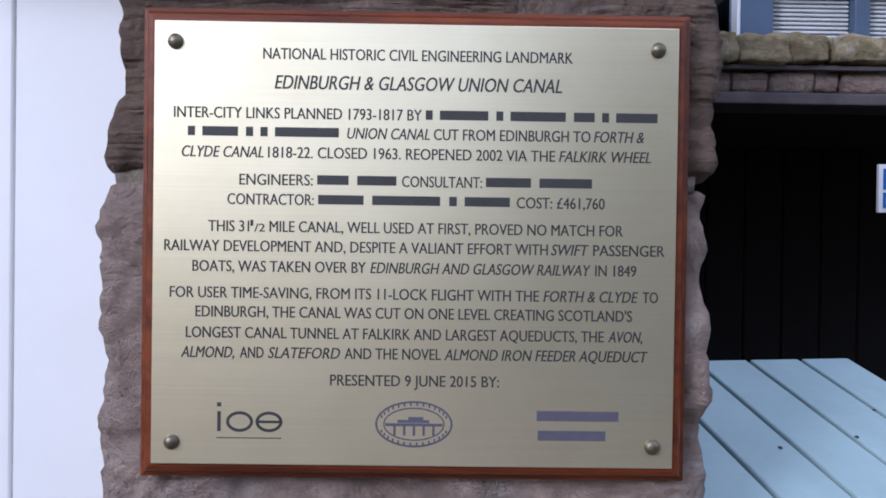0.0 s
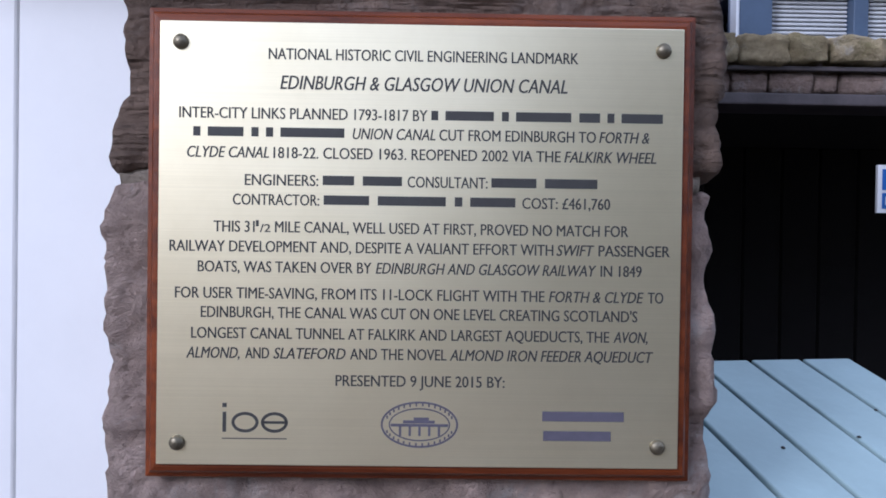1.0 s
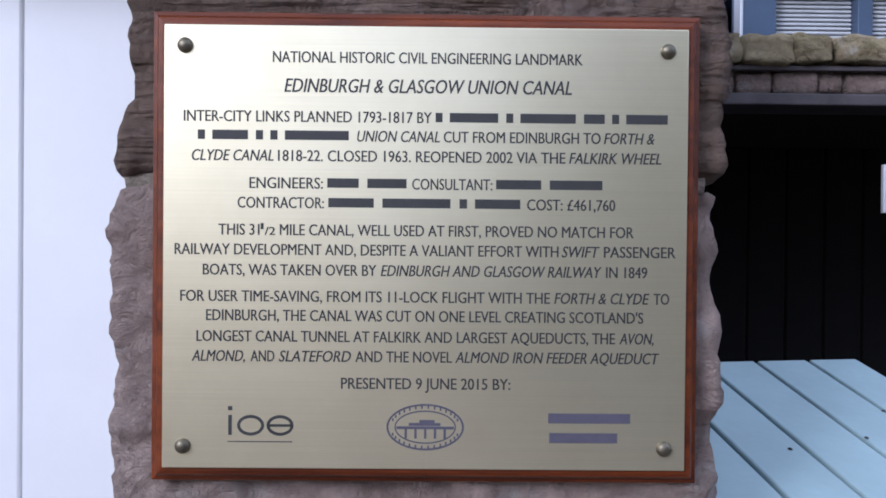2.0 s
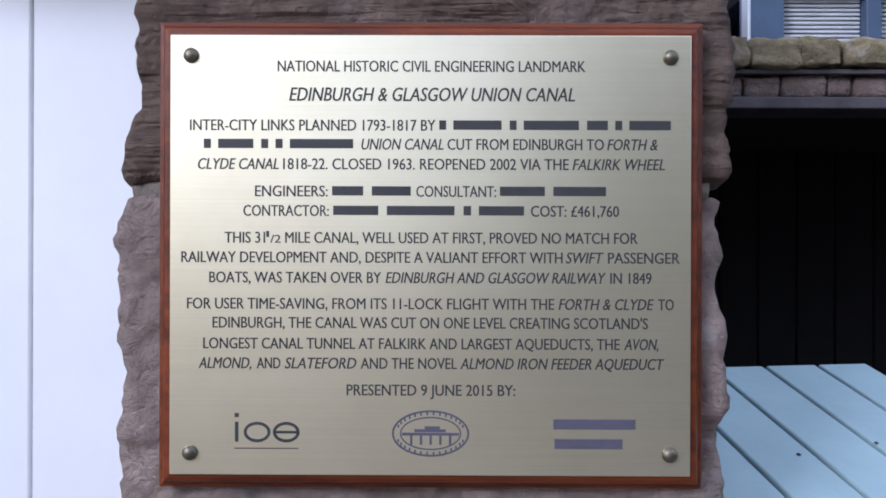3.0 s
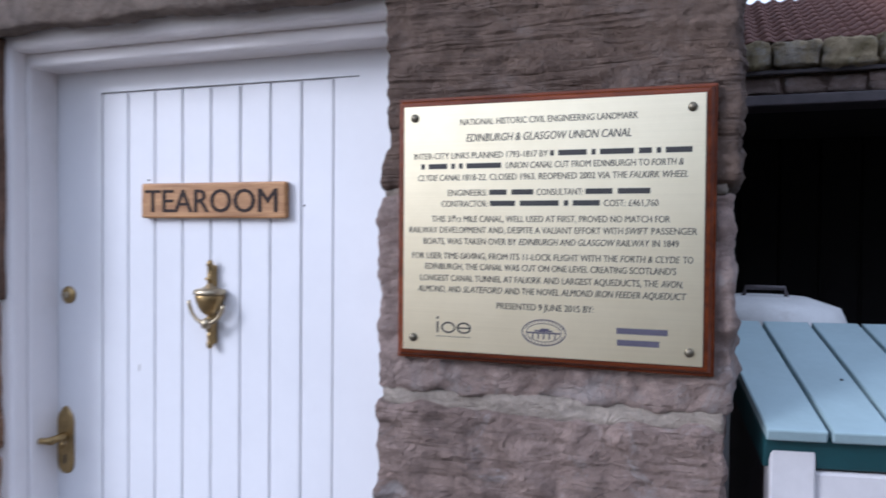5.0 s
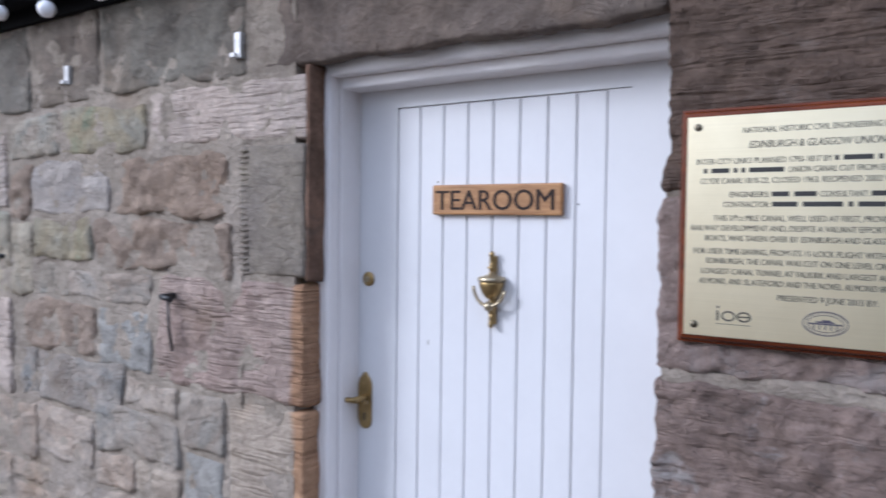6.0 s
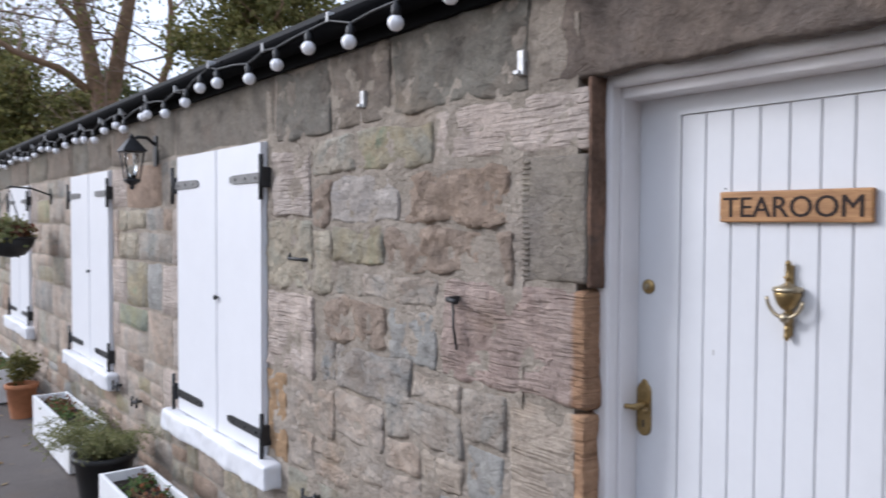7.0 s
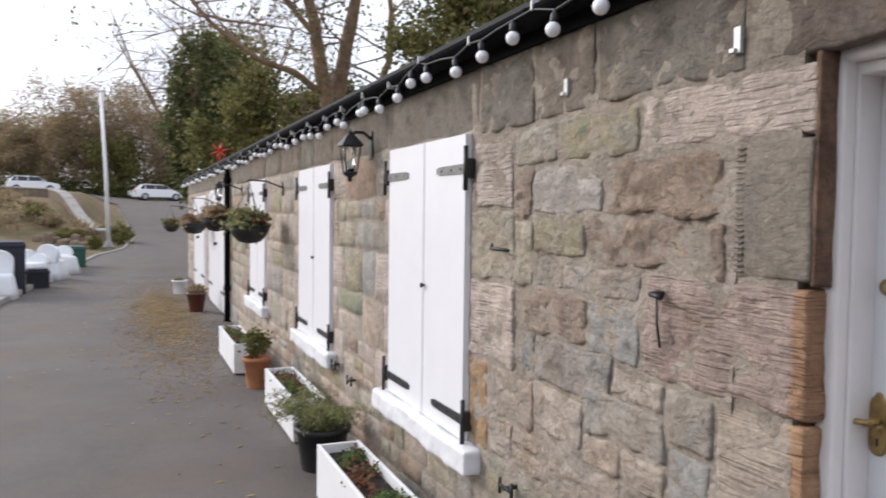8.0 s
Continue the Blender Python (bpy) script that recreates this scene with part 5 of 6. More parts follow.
def hanging_basket(x, y, z, rad, seed, mat=None):
    """A wire basket with trailing plants on an iron arm from the wall."""
    r = random.Random(seed)
    t = thing("hanging_basket", (x, y, z), "black wire hanging basket with trailing winter plants", "hanging basket", "hanging baskets")
    part("bowl", lathe([(0.02, -rad * 0.85), (rad * 0.55, -rad * 0.75), (rad * 0.85, -rad * 0.4), (rad, 0.0), (rad * 0.9, 0.01), (0.01, 0.015)], 22), M_BLACK_POT, t, "dark lined wire bowl")
    part("rim", tube([(rad * 1.03 * math.cos(a * 0.3), rad * 1.03 * math.sin(a * 0.3), 0.0) for a in range(22)], 0.006, 6), M_BLACK, t)
    top = Vector((0, 0, 0.42))
    for k in range(3):
        a = k * 2.1 + 0.4
        part("chain", tube([(rad * math.cos(a), rad * math.sin(a), 0), top], 0.0035, 5), M_BLACK, t)
    part("arm", tube([(0, WALL_Y - y, 0.38), (0, (WALL_Y - y) * 0.5, 0.44), (0, 0.0, 0.45), (0, -0.03, 0.43)], 0.009, 6), M_BLACK, t)
    part("backplate", boxed(-0.015, 0.015, WALL_Y - y - 0.014, WALL_Y - y, 0.3, 0.44, 0.003, 1), M_BLACK, t)
    foliage("planting", blob(r, (-0.02, -0.02, 0.05), (rad * 1.1, rad * 1.1, rad * 0.5), 1100, 20, 0.45), 0.034, mat or M_LEAF_GREY, t, r, "trailing grey-green plants")
    foliage("blossom", blob(r, (0.02, 0, 0.07), (rad * 0.9, rad * 0.9, rad * 0.35), 480, 14, 0.42), 0.025, M_LEAF_RED, t, r, "red brown dying flowers")
    return t


hanging_basket(-7.45, -0.30, 1.5, 0.2, 31)
hanging_basket(-10.3, -0.30, 1.55, 0.21, 32, M_LEAF_BROWN)
hanging_basket(-13.9, -0.30, 1.42, 0.22, 33, M_LEAF_BROWN)
hanging_basket(-18.4, -0.44, 1.3, 0.18, 34)

# scarlet ornament over the far gutter
orn = thing("roof_ornament", (-12.2, -0.05, EAVE + 0.09), "small scarlet flower ornament above the gutter", "ornament")
M_SCARLET = plain("scarlet paint", (0.55, 0.04, 0.02), 0.5, 0, 0.1, 10, 0)
part("stem", tube([(0, 0, -0.06), (0, 0, 0.16)], 0.012, 6), M_SCARLET, orn)
for k in range(6):
    a = k * math.pi / 3 + 0.3
    part("petal", tube([(0, 0, 0.18), (0, 0.07 * math.cos(a), 0.18 + 0.07 * math.sin(a)), (0.01, 0.15 * math.cos(a), 0.18 + 0.15 * math.sin(a))], 0.028, 6, 0.008), M_SCARLET, orn)


# ---------------------------------------------------------------- lane side: chairs, crates, pole, bank, cars
def covered_chair(x, y, turn, tall=0.9):
    """A chair under a white cloth cover: a flared skirt with folds and a rounded back."""
    z = terrain(x, y) - 0.02
    t = thing("covered_chair", (x, y, z, 0, 0, turn), "white cloth-covered chair with a rounded back and loose skirt", "chair", "white covered chairs")
    n = 40
    bm = bmesh.new()
    rings = []
    for h, r0, fold in ((0.0, 0.3, 0.03), (0.2, 0.275, 0.022), (0.42, 0.245, 0.008), (0.47, 0.22, 0.0)):
        ring_v = []
        for k in range(n):
            a = 2 * math.pi * k / n
            sq = 1 / max(abs(math.cos(a)), abs(math.sin(a))) ** 0.75
            q = r0 * sq + fold * math.sin(a * 9 + x)
            ring_v.append(bm.verts.new((q * math.cos(a), q * math.sin(a), h)))
        rings.append(ring_v)
    for a, b in zip(rings, rings[1:]):
        for k in range(n):
            bm.faces.new((a[k], a[(k + 1) % n], b[(k + 1) % n], b[k])).smooth = True
    bm.faces.new(rings[0][::-1])
    bm.faces.new(rings[-1])
    part("skirt", bm, M_CLOTH, t, "loose white cloth skirt")
    bm = bmesh.new()
    m = 16
    half = [(0.235, 0.44)] + [(0.24 * math.cos(math.pi * k / m), tall - 0.22 + 0.22 * math.sin(math.pi * k / m)) for k in range(m + 1)] + [(-0.235, 0.44)]
    rows = [[bm.verts.new((px * g, py, 0.44 + (pz - 0.44) * (0.97 if g < 1 else 1))) for px, pz in half] for py, g in ((0.15, 0.93), (0.17, 1.0), (0.24, 1.0), (0.26, 0.93))]
    for a, b in zip(rows, rows[1:]):
        for k in range(len(half)):
            bm.faces.new((a[k], a[(k + 1) % len(half)], b[(k + 1) % len(half)], b[k])).smooth = True
    bm.faces.new(rows[0][::-1])
    bm.faces.new(rows[-1])
    bmesh.ops.recalc_face_normals(bm, faces=bm.faces)
    part("back_cover", bm, M_CLOTH, t)
    return t


M_CLOTH = plain("white cotton cloth", (0.76, 0.77, 0.79), 0.9, 0, 0.06, 5, 0.4, 0.01)
M_NAVY = plain("navy tarpaulin", (0.012, 0.012, 0.022), 0.6, 0, 0.3, 6, 0.3)
M_GREEN_BOX = plain("bottle green plastic", (0.015, 0.07, 0.05), 0.5, 0, 0.2, 6, 0.2)
covered_chair(-15.6, -3.54, 95, 0.9)
covered_chair(-19.6, -3.0, 250, 0.86)
covered_chair(-18.9, -3.3, 60, 0.66)
covered_chair(-20.2, -3.42, 140, 0.7)
covered_chair(-21.3, -2.85, 200, 0.72)
covered_chair(-22.2, -2.98, 80, 0.7)


def crate(x, y, w, d, h, material, label, name="crate"):
    z = terrain(x, y) - 0.02
    t = thing(name, (x, y, z, 0, 0, 8), label, "crate")
    part("body", boxed(-w / 2, w / 2, -d / 2, d / 2, 0, h, 0.02, 2), material, t)
    part("rim", boxed(-w / 2 - 0.015, w / 2 + 0.015, -d / 2 - 0.015, d / 2 + 0.015, h - 0.08, h - 0.02, 0.01, 2), material, t)
    part("lid", boxed(-w / 2 + 0.01, w / 2 - 0.01, -d / 2 + 0.01, d / 2 - 0.01, h - 0.03, h + 0.025, 0.015, 2), material, t)
    return t


crate(-16.9, -3.72, 1.2, 0.9, 1.0, M_NAVY, "navy tarpaulin-covered stack beside the white chairs", "covered_stack")
crate(-17.7, -3.12, 0.5, 0.42, 0.4, M_NAVY, "low dark crate beside the white chairs")
crate(-23.2, -2.72, 0.7, 0.5, 0.62, M_GREEN_BOX, "bottle green plastic storage crate on the verge")

pole = thing("flagpole", (-34, -2.05, terrain(-34, -2.05) - 0.05), "tall white painted flagpole on the verge", "flagpole")
part("pole", tube([(0, 0, 0), (0, -0.1, 3.2), (0, -0.26, 6.4)], 0.085, 14, 0.06), M_WHITE, pole)
part("base", lathe([(0.22, 0.0), (0.22, 0.1), (0.14, 0.16), (0.12, 0.3)], 16), M_KERB, pole)
part("truck", lathe([(0.05, 6.4), (0.11, 6.42), (0.11, 6.46), (0.03, 6.5)], 12, "Z", (0, -0.26, 0)), M_WHITE, pole)

# retaining wall on the bank
M_BANK_WALL = stone("bank rubble", [(0.26, 0.2, 0.15), (0.3, 0.23, 0.17), (0.22, 0.18, 0.14)], None, 6, 0.05)
bank = thing("bank_wall", (0, 0, 0), "low rubble wall with pale coping on the grassy bank", "wall", kind="structure")
line = [(-37.5, -2.3), (-41, -3.2), (-45, -4.2), (-50, -5.4), (-52, -9), (-53, -16), (-54, -30)]
for (xa, ya), (xb, yb) in zip(line, line[1:]):
    n = max(2, int(math.hypot(xb - xa, yb - ya) / 1.2))
    for k in range(n):
        a = Vector((xa + (xb - xa) * k / n, ya + (yb - ya) * k / n, 0))
        b = Vector((xa + (xb - xa) * (k + 1) / n, ya + (yb - ya) * (k + 1) / n, 0))
        a.z, b.z = terrain(a.x, a.y), terrain(b.x, b.y)
        d = (b - a).normalized()
        m = Matrix.Translation(a) @ d.to_track_quat("X", "Z").to_matrix().to_4x4()
        o = part("wall_length", boxed(0, (b - a).length, -0.2, 0.2, -0.6, 0.42, 0.02, 1), M_BANK_WALL, bank)
        o.matrix_basis = m
        o = part("coping", boxed(0.01, (b - a).length - 0.01, -0.26, 0.26, 0.42, 0.52, 0.03, 1), M_KERB, bank)
        o.matrix_basis = m
for x, y, s in ((-35.5, -1.7, 0.55), (-36.2, -1.55, 0.45), (-33.2, -2.6, 0.3)):
    r = random.Random(int(x * 10))
    b = thing("shrub", (x, y, terrain(x, y)), "small yellow-green verge shrub", "shrub", "verge shrubs")
    part("stem", tube([(0, 0, -0.1), (0.02, 0, s)], 0.03, 6), M_TWIG, b)
    foliage("crown", blob(r, (0, 0, s * 0.8), (s, s, s * 0.8), 900, 18, 0.38), 0.07, M_LEAF_OLIVE, b, r)
for k in range(14):
    x, y = -37.5 - 1.0 * k, -3.6 - 0.55 * k + 1.3 * math.sin(k * 2.3)
    s = 0.45 + 0.3 * (k % 3)
    r = random.Random(300 + k)
    b = thing("shrub", (x, y, terrain(x, y)), "low russet brown shrub on the bank", "shrub", "bank shrubs")
    part("stem", tube([(0, 0, -0.2), (0.02, 0, s)], 0.03, 6), M_TWIG, b)
    foliage("crown", blob(r, (0, 0, s * 0.5), (s * 1.3, s * 1.5, s * 0.6), 900, 18, 0.38), 0.08, M_LEAF_BROWN if k % 4 else M_LEAF_OLIVE, b, r)
# stumps and stones at the foot of the bank
for k in range(9):
    x, y = -33.5 - k * 0.45, -2.7 - 0.25 * k + 0.3 * math.sin(k * 3.0)
    v, f = rough_block(-0.2, 0.2, -0.2, 0.2, -0.1, 0.25 + 0.25 * (k % 3 == 0), step=0.09, amp=0.05, seed=k, round_by=0.08, lumps=3)
    o = tagged(new("boulder", mesh_of("boulder", v, f, M_BANK_WALL, True)), "weathered brown stone at the foot of the bank", "stone", "bank stones")
    o.matrix_world = pose(x, y, terrain(x, y))

M_CAR = plain("white car paint", (0.8, 0.8, 0.8), 0.2, 0, 0.02, 3, 0)
M_CARGLASS = plain("dark car glass", (0.02, 0.022, 0.025), 0.08, 0, 0.1, 3, 0)
M_TYRE = plain("tyre rubber", (0.02, 0.02, 0.02), 0.8, 0, 0.2, 20, 0.2)
M_RIM = plain("alloy rim", (0.45, 0.45, 0.46), 0.35, 0.8, 0.1, 20, 0)
M_LAMP_RED = plain("red lamp lens", (0.4, 0.02, 0.02), 0.3, 0, 0.1, 20, 0)


def car(x, y, z, turn, label):
    """An estate-shaped car, its nose towards +x before the turn."""
    t = thing("car", (x, y, z, 0, 0, turn), label, "car", "parked cars")

    def shell(profile, half, pinch=0.0, z_pinch=1.0):
        bm = bmesh.new()
        rows = []
        for s, k in ((-1, 0.92), (-1, 1.0), (1, 1.0), (1, 0.92)):
            rows.append([bm.verts.new((px * (1 if k == 1 else 0.99), s * (half - pinch * max(0, pz - z_pinch)) * (1 if k < 1 else 0.985), 0.62 + (pz - 0.62) * (1 if k == 1 else 0.96))) for px, pz in profile])
        rows = [rows[0], rows[1], rows[2], rows[3]]
        n = len(profile)
        a, b = rows[0], rows[3]
        for i in range(n):
            j = (i + 1) % n
            bm.faces.new((a[i], a[j], b[j], b[i]))
        bm.faces.new(a)
        bm.faces.new(b[::-1])
        for v in rows[1] + rows[2]:
            bm.verts.remove(v)
        bmesh.ops.recalc_face_normals(bm, faces=bm.faces)
        bmesh.ops.bevel(bm, geom=bm.edges[:], offset=0.04, segments=2, affect="EDGES")
        return bm

    part("body", shell([(-2.2, 0.3), (2.15, 0.3), (2.22, 0.62), (2.1, 0.82), (1.15, 0.98), (-2.0, 1.02), (-2.22, 0.9)], 0.9), M_CAR, t)
    part("cabin", shell([(1.2, 0.95), (0.35, 1.5), (-1.5, 1.54), (-2.05, 1.05), (-2.0, 0.95)], 0.82, 0.25, 1.0), M_CAR, t)
    for s in (-1, 1):
        for a, b, c, d in ((0.95, 0.38, -0.4, -0.4), (-0.46, -0.46, -1.25, -1.3), (-1.36, -1.34, -1.75, -1.5)):
            bm = bmesh.new()
            q = [bm.verts.new((xx, s * (0.835 - 0.25 * max(0, zz - 1.0)), zz)) for xx, zz in ((a, 1.04), (b, 1.42), (d if d != c else c, 1.44), (c, 1.04))]
            bm.faces.new(q)
            r_ = bmesh.ops.extrude_face_region(bm, geom=bm.faces[:])
            for v in r_["geom"]:
                if isinstance(v, bmesh.types.BMVert):
                    v.co.y -= s * 0.05
            bmesh.ops.recalc_face_normals(bm, faces=bm.faces)
            part("side_window", bm, M_CARGLASS, t)
        for wx in (1.35, -1.35):
            tyre = part("wheel", lathe([(0.2, -0.1), (0.33, -0.1), (0.345, -0.06), (0.345, 0.06), (0.33, 0.1), (0.2, 0.1)], 24, "Y", (wx, s * 0.82, 0.345)), M_TYRE, t)
            part("rim", lathe([(0.21, -0.11), (0.19, -0.115), (0.05, -0.1), (0.05, 0.1), (0.19, 0.115), (0.21, 0.11)], 16, "Y", (wx, s * 0.82, 0.345)), M_RIM, tyre)
        part("headlight", boxed(2.02, 2.17, s * 0.66 - 0.15, s * 0.66 + 0.15, 0.66, 0.78, 0.03), M_PANE, t)
        part("tail_light", boxed(-2.235, -2.12, s * 0.74 - 0.08, s * 0.74 + 0.08, 0.72, 0.98, 0.02), M_LAMP_RED, t)
        part("mirror", boxed(0.62, 0.76, s * 0.92 - 0.07, s * 0.92 + 0.07, 1.0, 1.12, 0.03), M_CAR, t)
    part("windscreen", tube([(0.82, -0.6, 1.2), (0.82, 0.6, 1.2)], 0.02, 6), M_CARGLASS, t)
    return t


car(-75.0, 1.45, terrain(-75, 1.45) + 0.05, 100, "white estate car parked across the end of the lane")
car(-79.0, -9.2, terrain(-79, -9.2), 95, "white car parked beyond the bank wall")

# road sign plates by the far hedge, too far to read
sg = thing("road_sign", (-80, -0.6, terrain(-80, -0.6)), "small white road sign on a low post", "sign")
part("post", tube([(0, 0, 0), (0, 0, 0.9)], 0.04, 8), M_BEAM, sg)
part("plate", boxed(-0.02, 0.02, -0.55, 0.55, 0.5, 0.95, 0.01, 1), M_DIRTY_WHITE, sg)


# ---------------------------------------------------------------- trees
def grow(r, verts, faces, start, direction, length, radius, depth, wander=0.28, kids=(3, 5), lift=0.06, tips=None, n=4):
    """A branching limb as thin tapering prisms."""
    pts, p, d = [start], Vector(start), Vector(direction).normalized()
    steps = 4
    for _ in range(steps):
        d = (d + Vector((r.gauss(0, wander), r.gauss(0, wander), r.gauss(lift, wander))) * 0.5).normalized()
        p = p + d * length / steps
        pts.append(p.copy())
    limb(verts, faces, pts, radius, radius * 0.45, n)
    if depth == 0:
        if tips is not None:
            tips.append(pts[-1])
        return
    for _ in range(r.randint(*kids)):
        u = r.uniform(0.35, 1.0) * steps
        i = min(steps - 1, int(u))
        q = pts[i].lerp(pts[i + 1], u - i)
        dd = (pts[i + 1] - pts[i]).normalized() + Vector((r.gauss(0, 0.7), r.gauss(0, 0.7), r.gauss(0.1, 0.6)))
        grow(r, verts, faces, q, dd, length * r.uniform(0.45, 0.75), radius * (1 - 0.5 * u / steps) * 0.55, depth - 1, wander, kids, lift, tips, max(3, n - 1))


def limb(verts, faces, pts, r0, r1, n):
    rings = []
    for i, p in enumerate(pts):
        d = (pts[min(i + 1, len(pts) - 1)] - pts[max(i - 1, 0)]).normalized()
        s = d.cross(Vector((0.3, 1, 0.2))).normalized()
        t = d.cross(s)
        rr = r0 + (r1 - r0) * i / (len(pts) - 1)
        o = len(verts)
        for k in range(n):
            a = 2 * math.pi * k / n
            verts.append(p + s * rr * math.cos(a) + t * rr * math.sin(a))
        rings.append(o)
    for a, b in zip(rings, rings[1:]):
        for k in range(n):
            faces.append((a + k, a + (k + 1) % n, b + (k + 1) % n, b + k))


def stems_tree(name, at, label, limbs, seed, twig_len, twig_r, depth, per_limb, crown=None, kids=(3, 5)):
    """limbs: (points, start radius, end radius), each sprouting boughs along its upper part."""
    r = random.Random(seed)
    t = thing(name, at, label, "tree")
    bv, bf, tv, tf, tips = [], [], [], [], []
    for pts, r0, r1 in limbs:
        pts = [Vector(p) for p in pts]
        fine = []
        for a, b in zip(pts, pts[1:]):
            for k in range(4):
                fine.append(a.lerp(b, k / 4) + Vector((r.gauss(0, 0.04), r.gauss(0, 0.04), 0)) * (r0 * 2))
        fine.append(pts[-1])
        limb(bv, bf, fine, r0, r1, 9)
        for _ in range(per_limb):
            u = r.uniform(0.3, 1.0) * (len(fine) - 1)
            i = min(len(fine) - 2, int(u))
            q = fine[i].lerp(fine[i + 1], u - i)
            d = Vector((r.gauss(0, 1), r.gauss(0, 1), r.gauss(0.3, 0.6)))
            grow(r, tv, tf, q, d, twig_len * r.uniform(0.6, 1.2), twig_r * r.uniform(0.6, 1.1), depth, kids=kids, tips=tips)
    part("trunk", mesh_of("trunk", bv, bf, M_BARK, True), None, t, "rough brown trunk and limbs")
    tagged(part("branching", mesh_of("branching", tv, tf, M_TWIG), None, t, "fine bare branches"), kind="stuff")
    if crown:
        count, size, material, share = crown
        pts = [Vector(r.choice(tips)) + Vector((r.gauss(0, share), r.gauss(0, share), r.gauss(0, share))) for _ in range(count)]
        foliage("crown", pts, size, material, t, r)
    return t


def evergreen(name, at, label, rad, centre, count, size, material, seed, clumps=40, trunk_r=0.15, spread=0.3):
    r = random.Random(seed)
    t = thing(name, at, label, "tree")
    tv, tf = [], []
    top = Vector((0, 0, centre + rad[2] * 0.6))
    limb(tv, tf, [Vector((0, 0, -0.2)), Vector((0.1, 0.05, centre * 0.5)), top], trunk_r, trunk_r * 0.3, 8)
    for _ in range(26):
        grow(r, tv, tf, Vector((0, 0, r.uniform(centre * 0.35, centre + rad[2] * 0.5))), (r.gauss(0, 1), r.gauss(0, 1), r.gauss(0.3, 0.4)), max(rad) * 0.8, trunk_r * 0.3, 1, kids=(2, 4))
    part("trunk", mesh_of("trunk", tv, tf, M_BARK, True), None, t)
    foliage("crown", blob(r, (0, 0, centre), rad, count, clumps, spread), size, material, t, r)
    return t


big = [
    ([(0, 0.2, -0.2), (0, 0.1, 2.4), (0, 0, 4.6)], 0.42, 0.33),
    ([(0, 0, 4.5), (0.1, -0.35, 5.85), (0, -0.55, 7.3), (-0.2, -1.0, 9.5), (0, -1.6, 13)], 0.27, 0.1),
    ([(0, 0, 4.5), (-0.2, 0.5, 6.9), (0.1, 0.9, 9.2), (0, 1.2, 13)], 0.27, 0.1),
    ([(0, 0.4, 3.3), (0.2, 1.4, 5.3), (0.1, 1.8, 6.4), (0.2, 1.85, 8.0), (0, 1.5, 10.5)], 0.16, 0.06),
    ([(0, -0.2, 5.2), (0.3, -1.2, 5.8), (0.5, -2.4, 6.1), (0.3, -3.6, 7.0), (0, -4.8, 8.4)], 0.12, 0.04),
    ([(0, -0.5, 7.0), (0.3, -1.6, 8.0), (0.2, -3.0, 9.4)], 0.1, 0.04),
]
stems_tree("bare_tree", (-23, 4.5, 0), "large bare tree with forked brown limbs and ivy", big, 3, 2.4, 0.045, 3, 9, (2600, 0.09, M_LEAF_OLIVE, 0.35), (2, 4))
evergreen("evergreen_tree", (-27, 3.1, 0), "dense olive green evergreen beyond the cottage", (2.2, 2.3, 2.0), 4.4, 16000, 0.11, M_LEAF_OLIVE, 11)
evergreen("evergreen_tree", (-30, 5.6, 0.1), "dark evergreen behind the cottage", (2.2, 2.2, 2.3), 4.6, 12000, 0.12, M_LEAF_DARK, 12)
evergreen("evergreen_tree", (-46, 2.9, 0.9), "tall ivy-clad evergreen beside the lane", (2.3, 2.3, 4.3), 6.0, 15000, 0.18, M_LEAF_DARK, 13, 50)
evergreen("evergreen_tree", (-50, 5.0, 1.0), "tall olive evergreen beside the lane", (2.8, 2.8, 4.6), 7.0, 15000, 0.19, M_LEAF_OLIVE, 14, 50)
evergreen("evergreen_tree", (-18.5, 7.6, 0), "tangled brown-green conifer behind the roof", (2.6, 2.8, 3.0), 7.4, 20000, 0.1, M_LEAF_OLIVE, 15, 70, 0.2, 0.24)


def bare(seed, height, spread):
    r = random.Random(seed)
    out = [([(0, 0, -0.3), (0.1, 0.1, height * 0.18), (0, 0, height * 0.34)], height * 0.026, height * 0.018)]
    for k in range(6):
        a = k * 1.05 + r.uniform(-0.3, 0.3)
        d = Vector((math.cos(a), math.sin(a), 0)) * spread
        out.append(([(0, 0, height * 0.3), d * 0.35 + Vector((0, 0, height * 0.5)), d * 0.7 + Vector((0, 0, height * 0.72)), d + Vector((0, 0, height * r.uniform(0.85, 1.0)))], height * 0.009, height * 0.0025))
    return out


for k, (x, y, h, sp, leaf) in enumerate(((-92, 4.5, 21, 7.5, None), (-88, 11.0, 22, 7.5, None), (-90, -4.0, 11.0, 4.6, (11000, 0.16, M_LEAF_BROWN, 0.35)), (-96, -10.5, 8.6, 5.2, (11000, 0.17, M_LEAF_BROWN, 0.5)), (-100, -17.5, 6.4, 5.0, (13000, 0.17, M_LEAF_BROWN, 0.5)), (-86, 0.5, 10, 4.0, (11000, 0.15, M_LEAF_BROWN, 0.4)), (-104, -25, 5.6, 5.0, (9000, 0.17, M_LEAF_BROWN, 0.5)))):
    stems_tree("winter_tree", (x, y, terrain(x, y)), "bare winter tree with fine brown branches" if leaf is None else "brown-leaved winter tree at the lane's end", bare(40 + k, h, sp), 60 + k, h * 0.22, h * 0.0034, 3, 15, leaf, (3, 4))
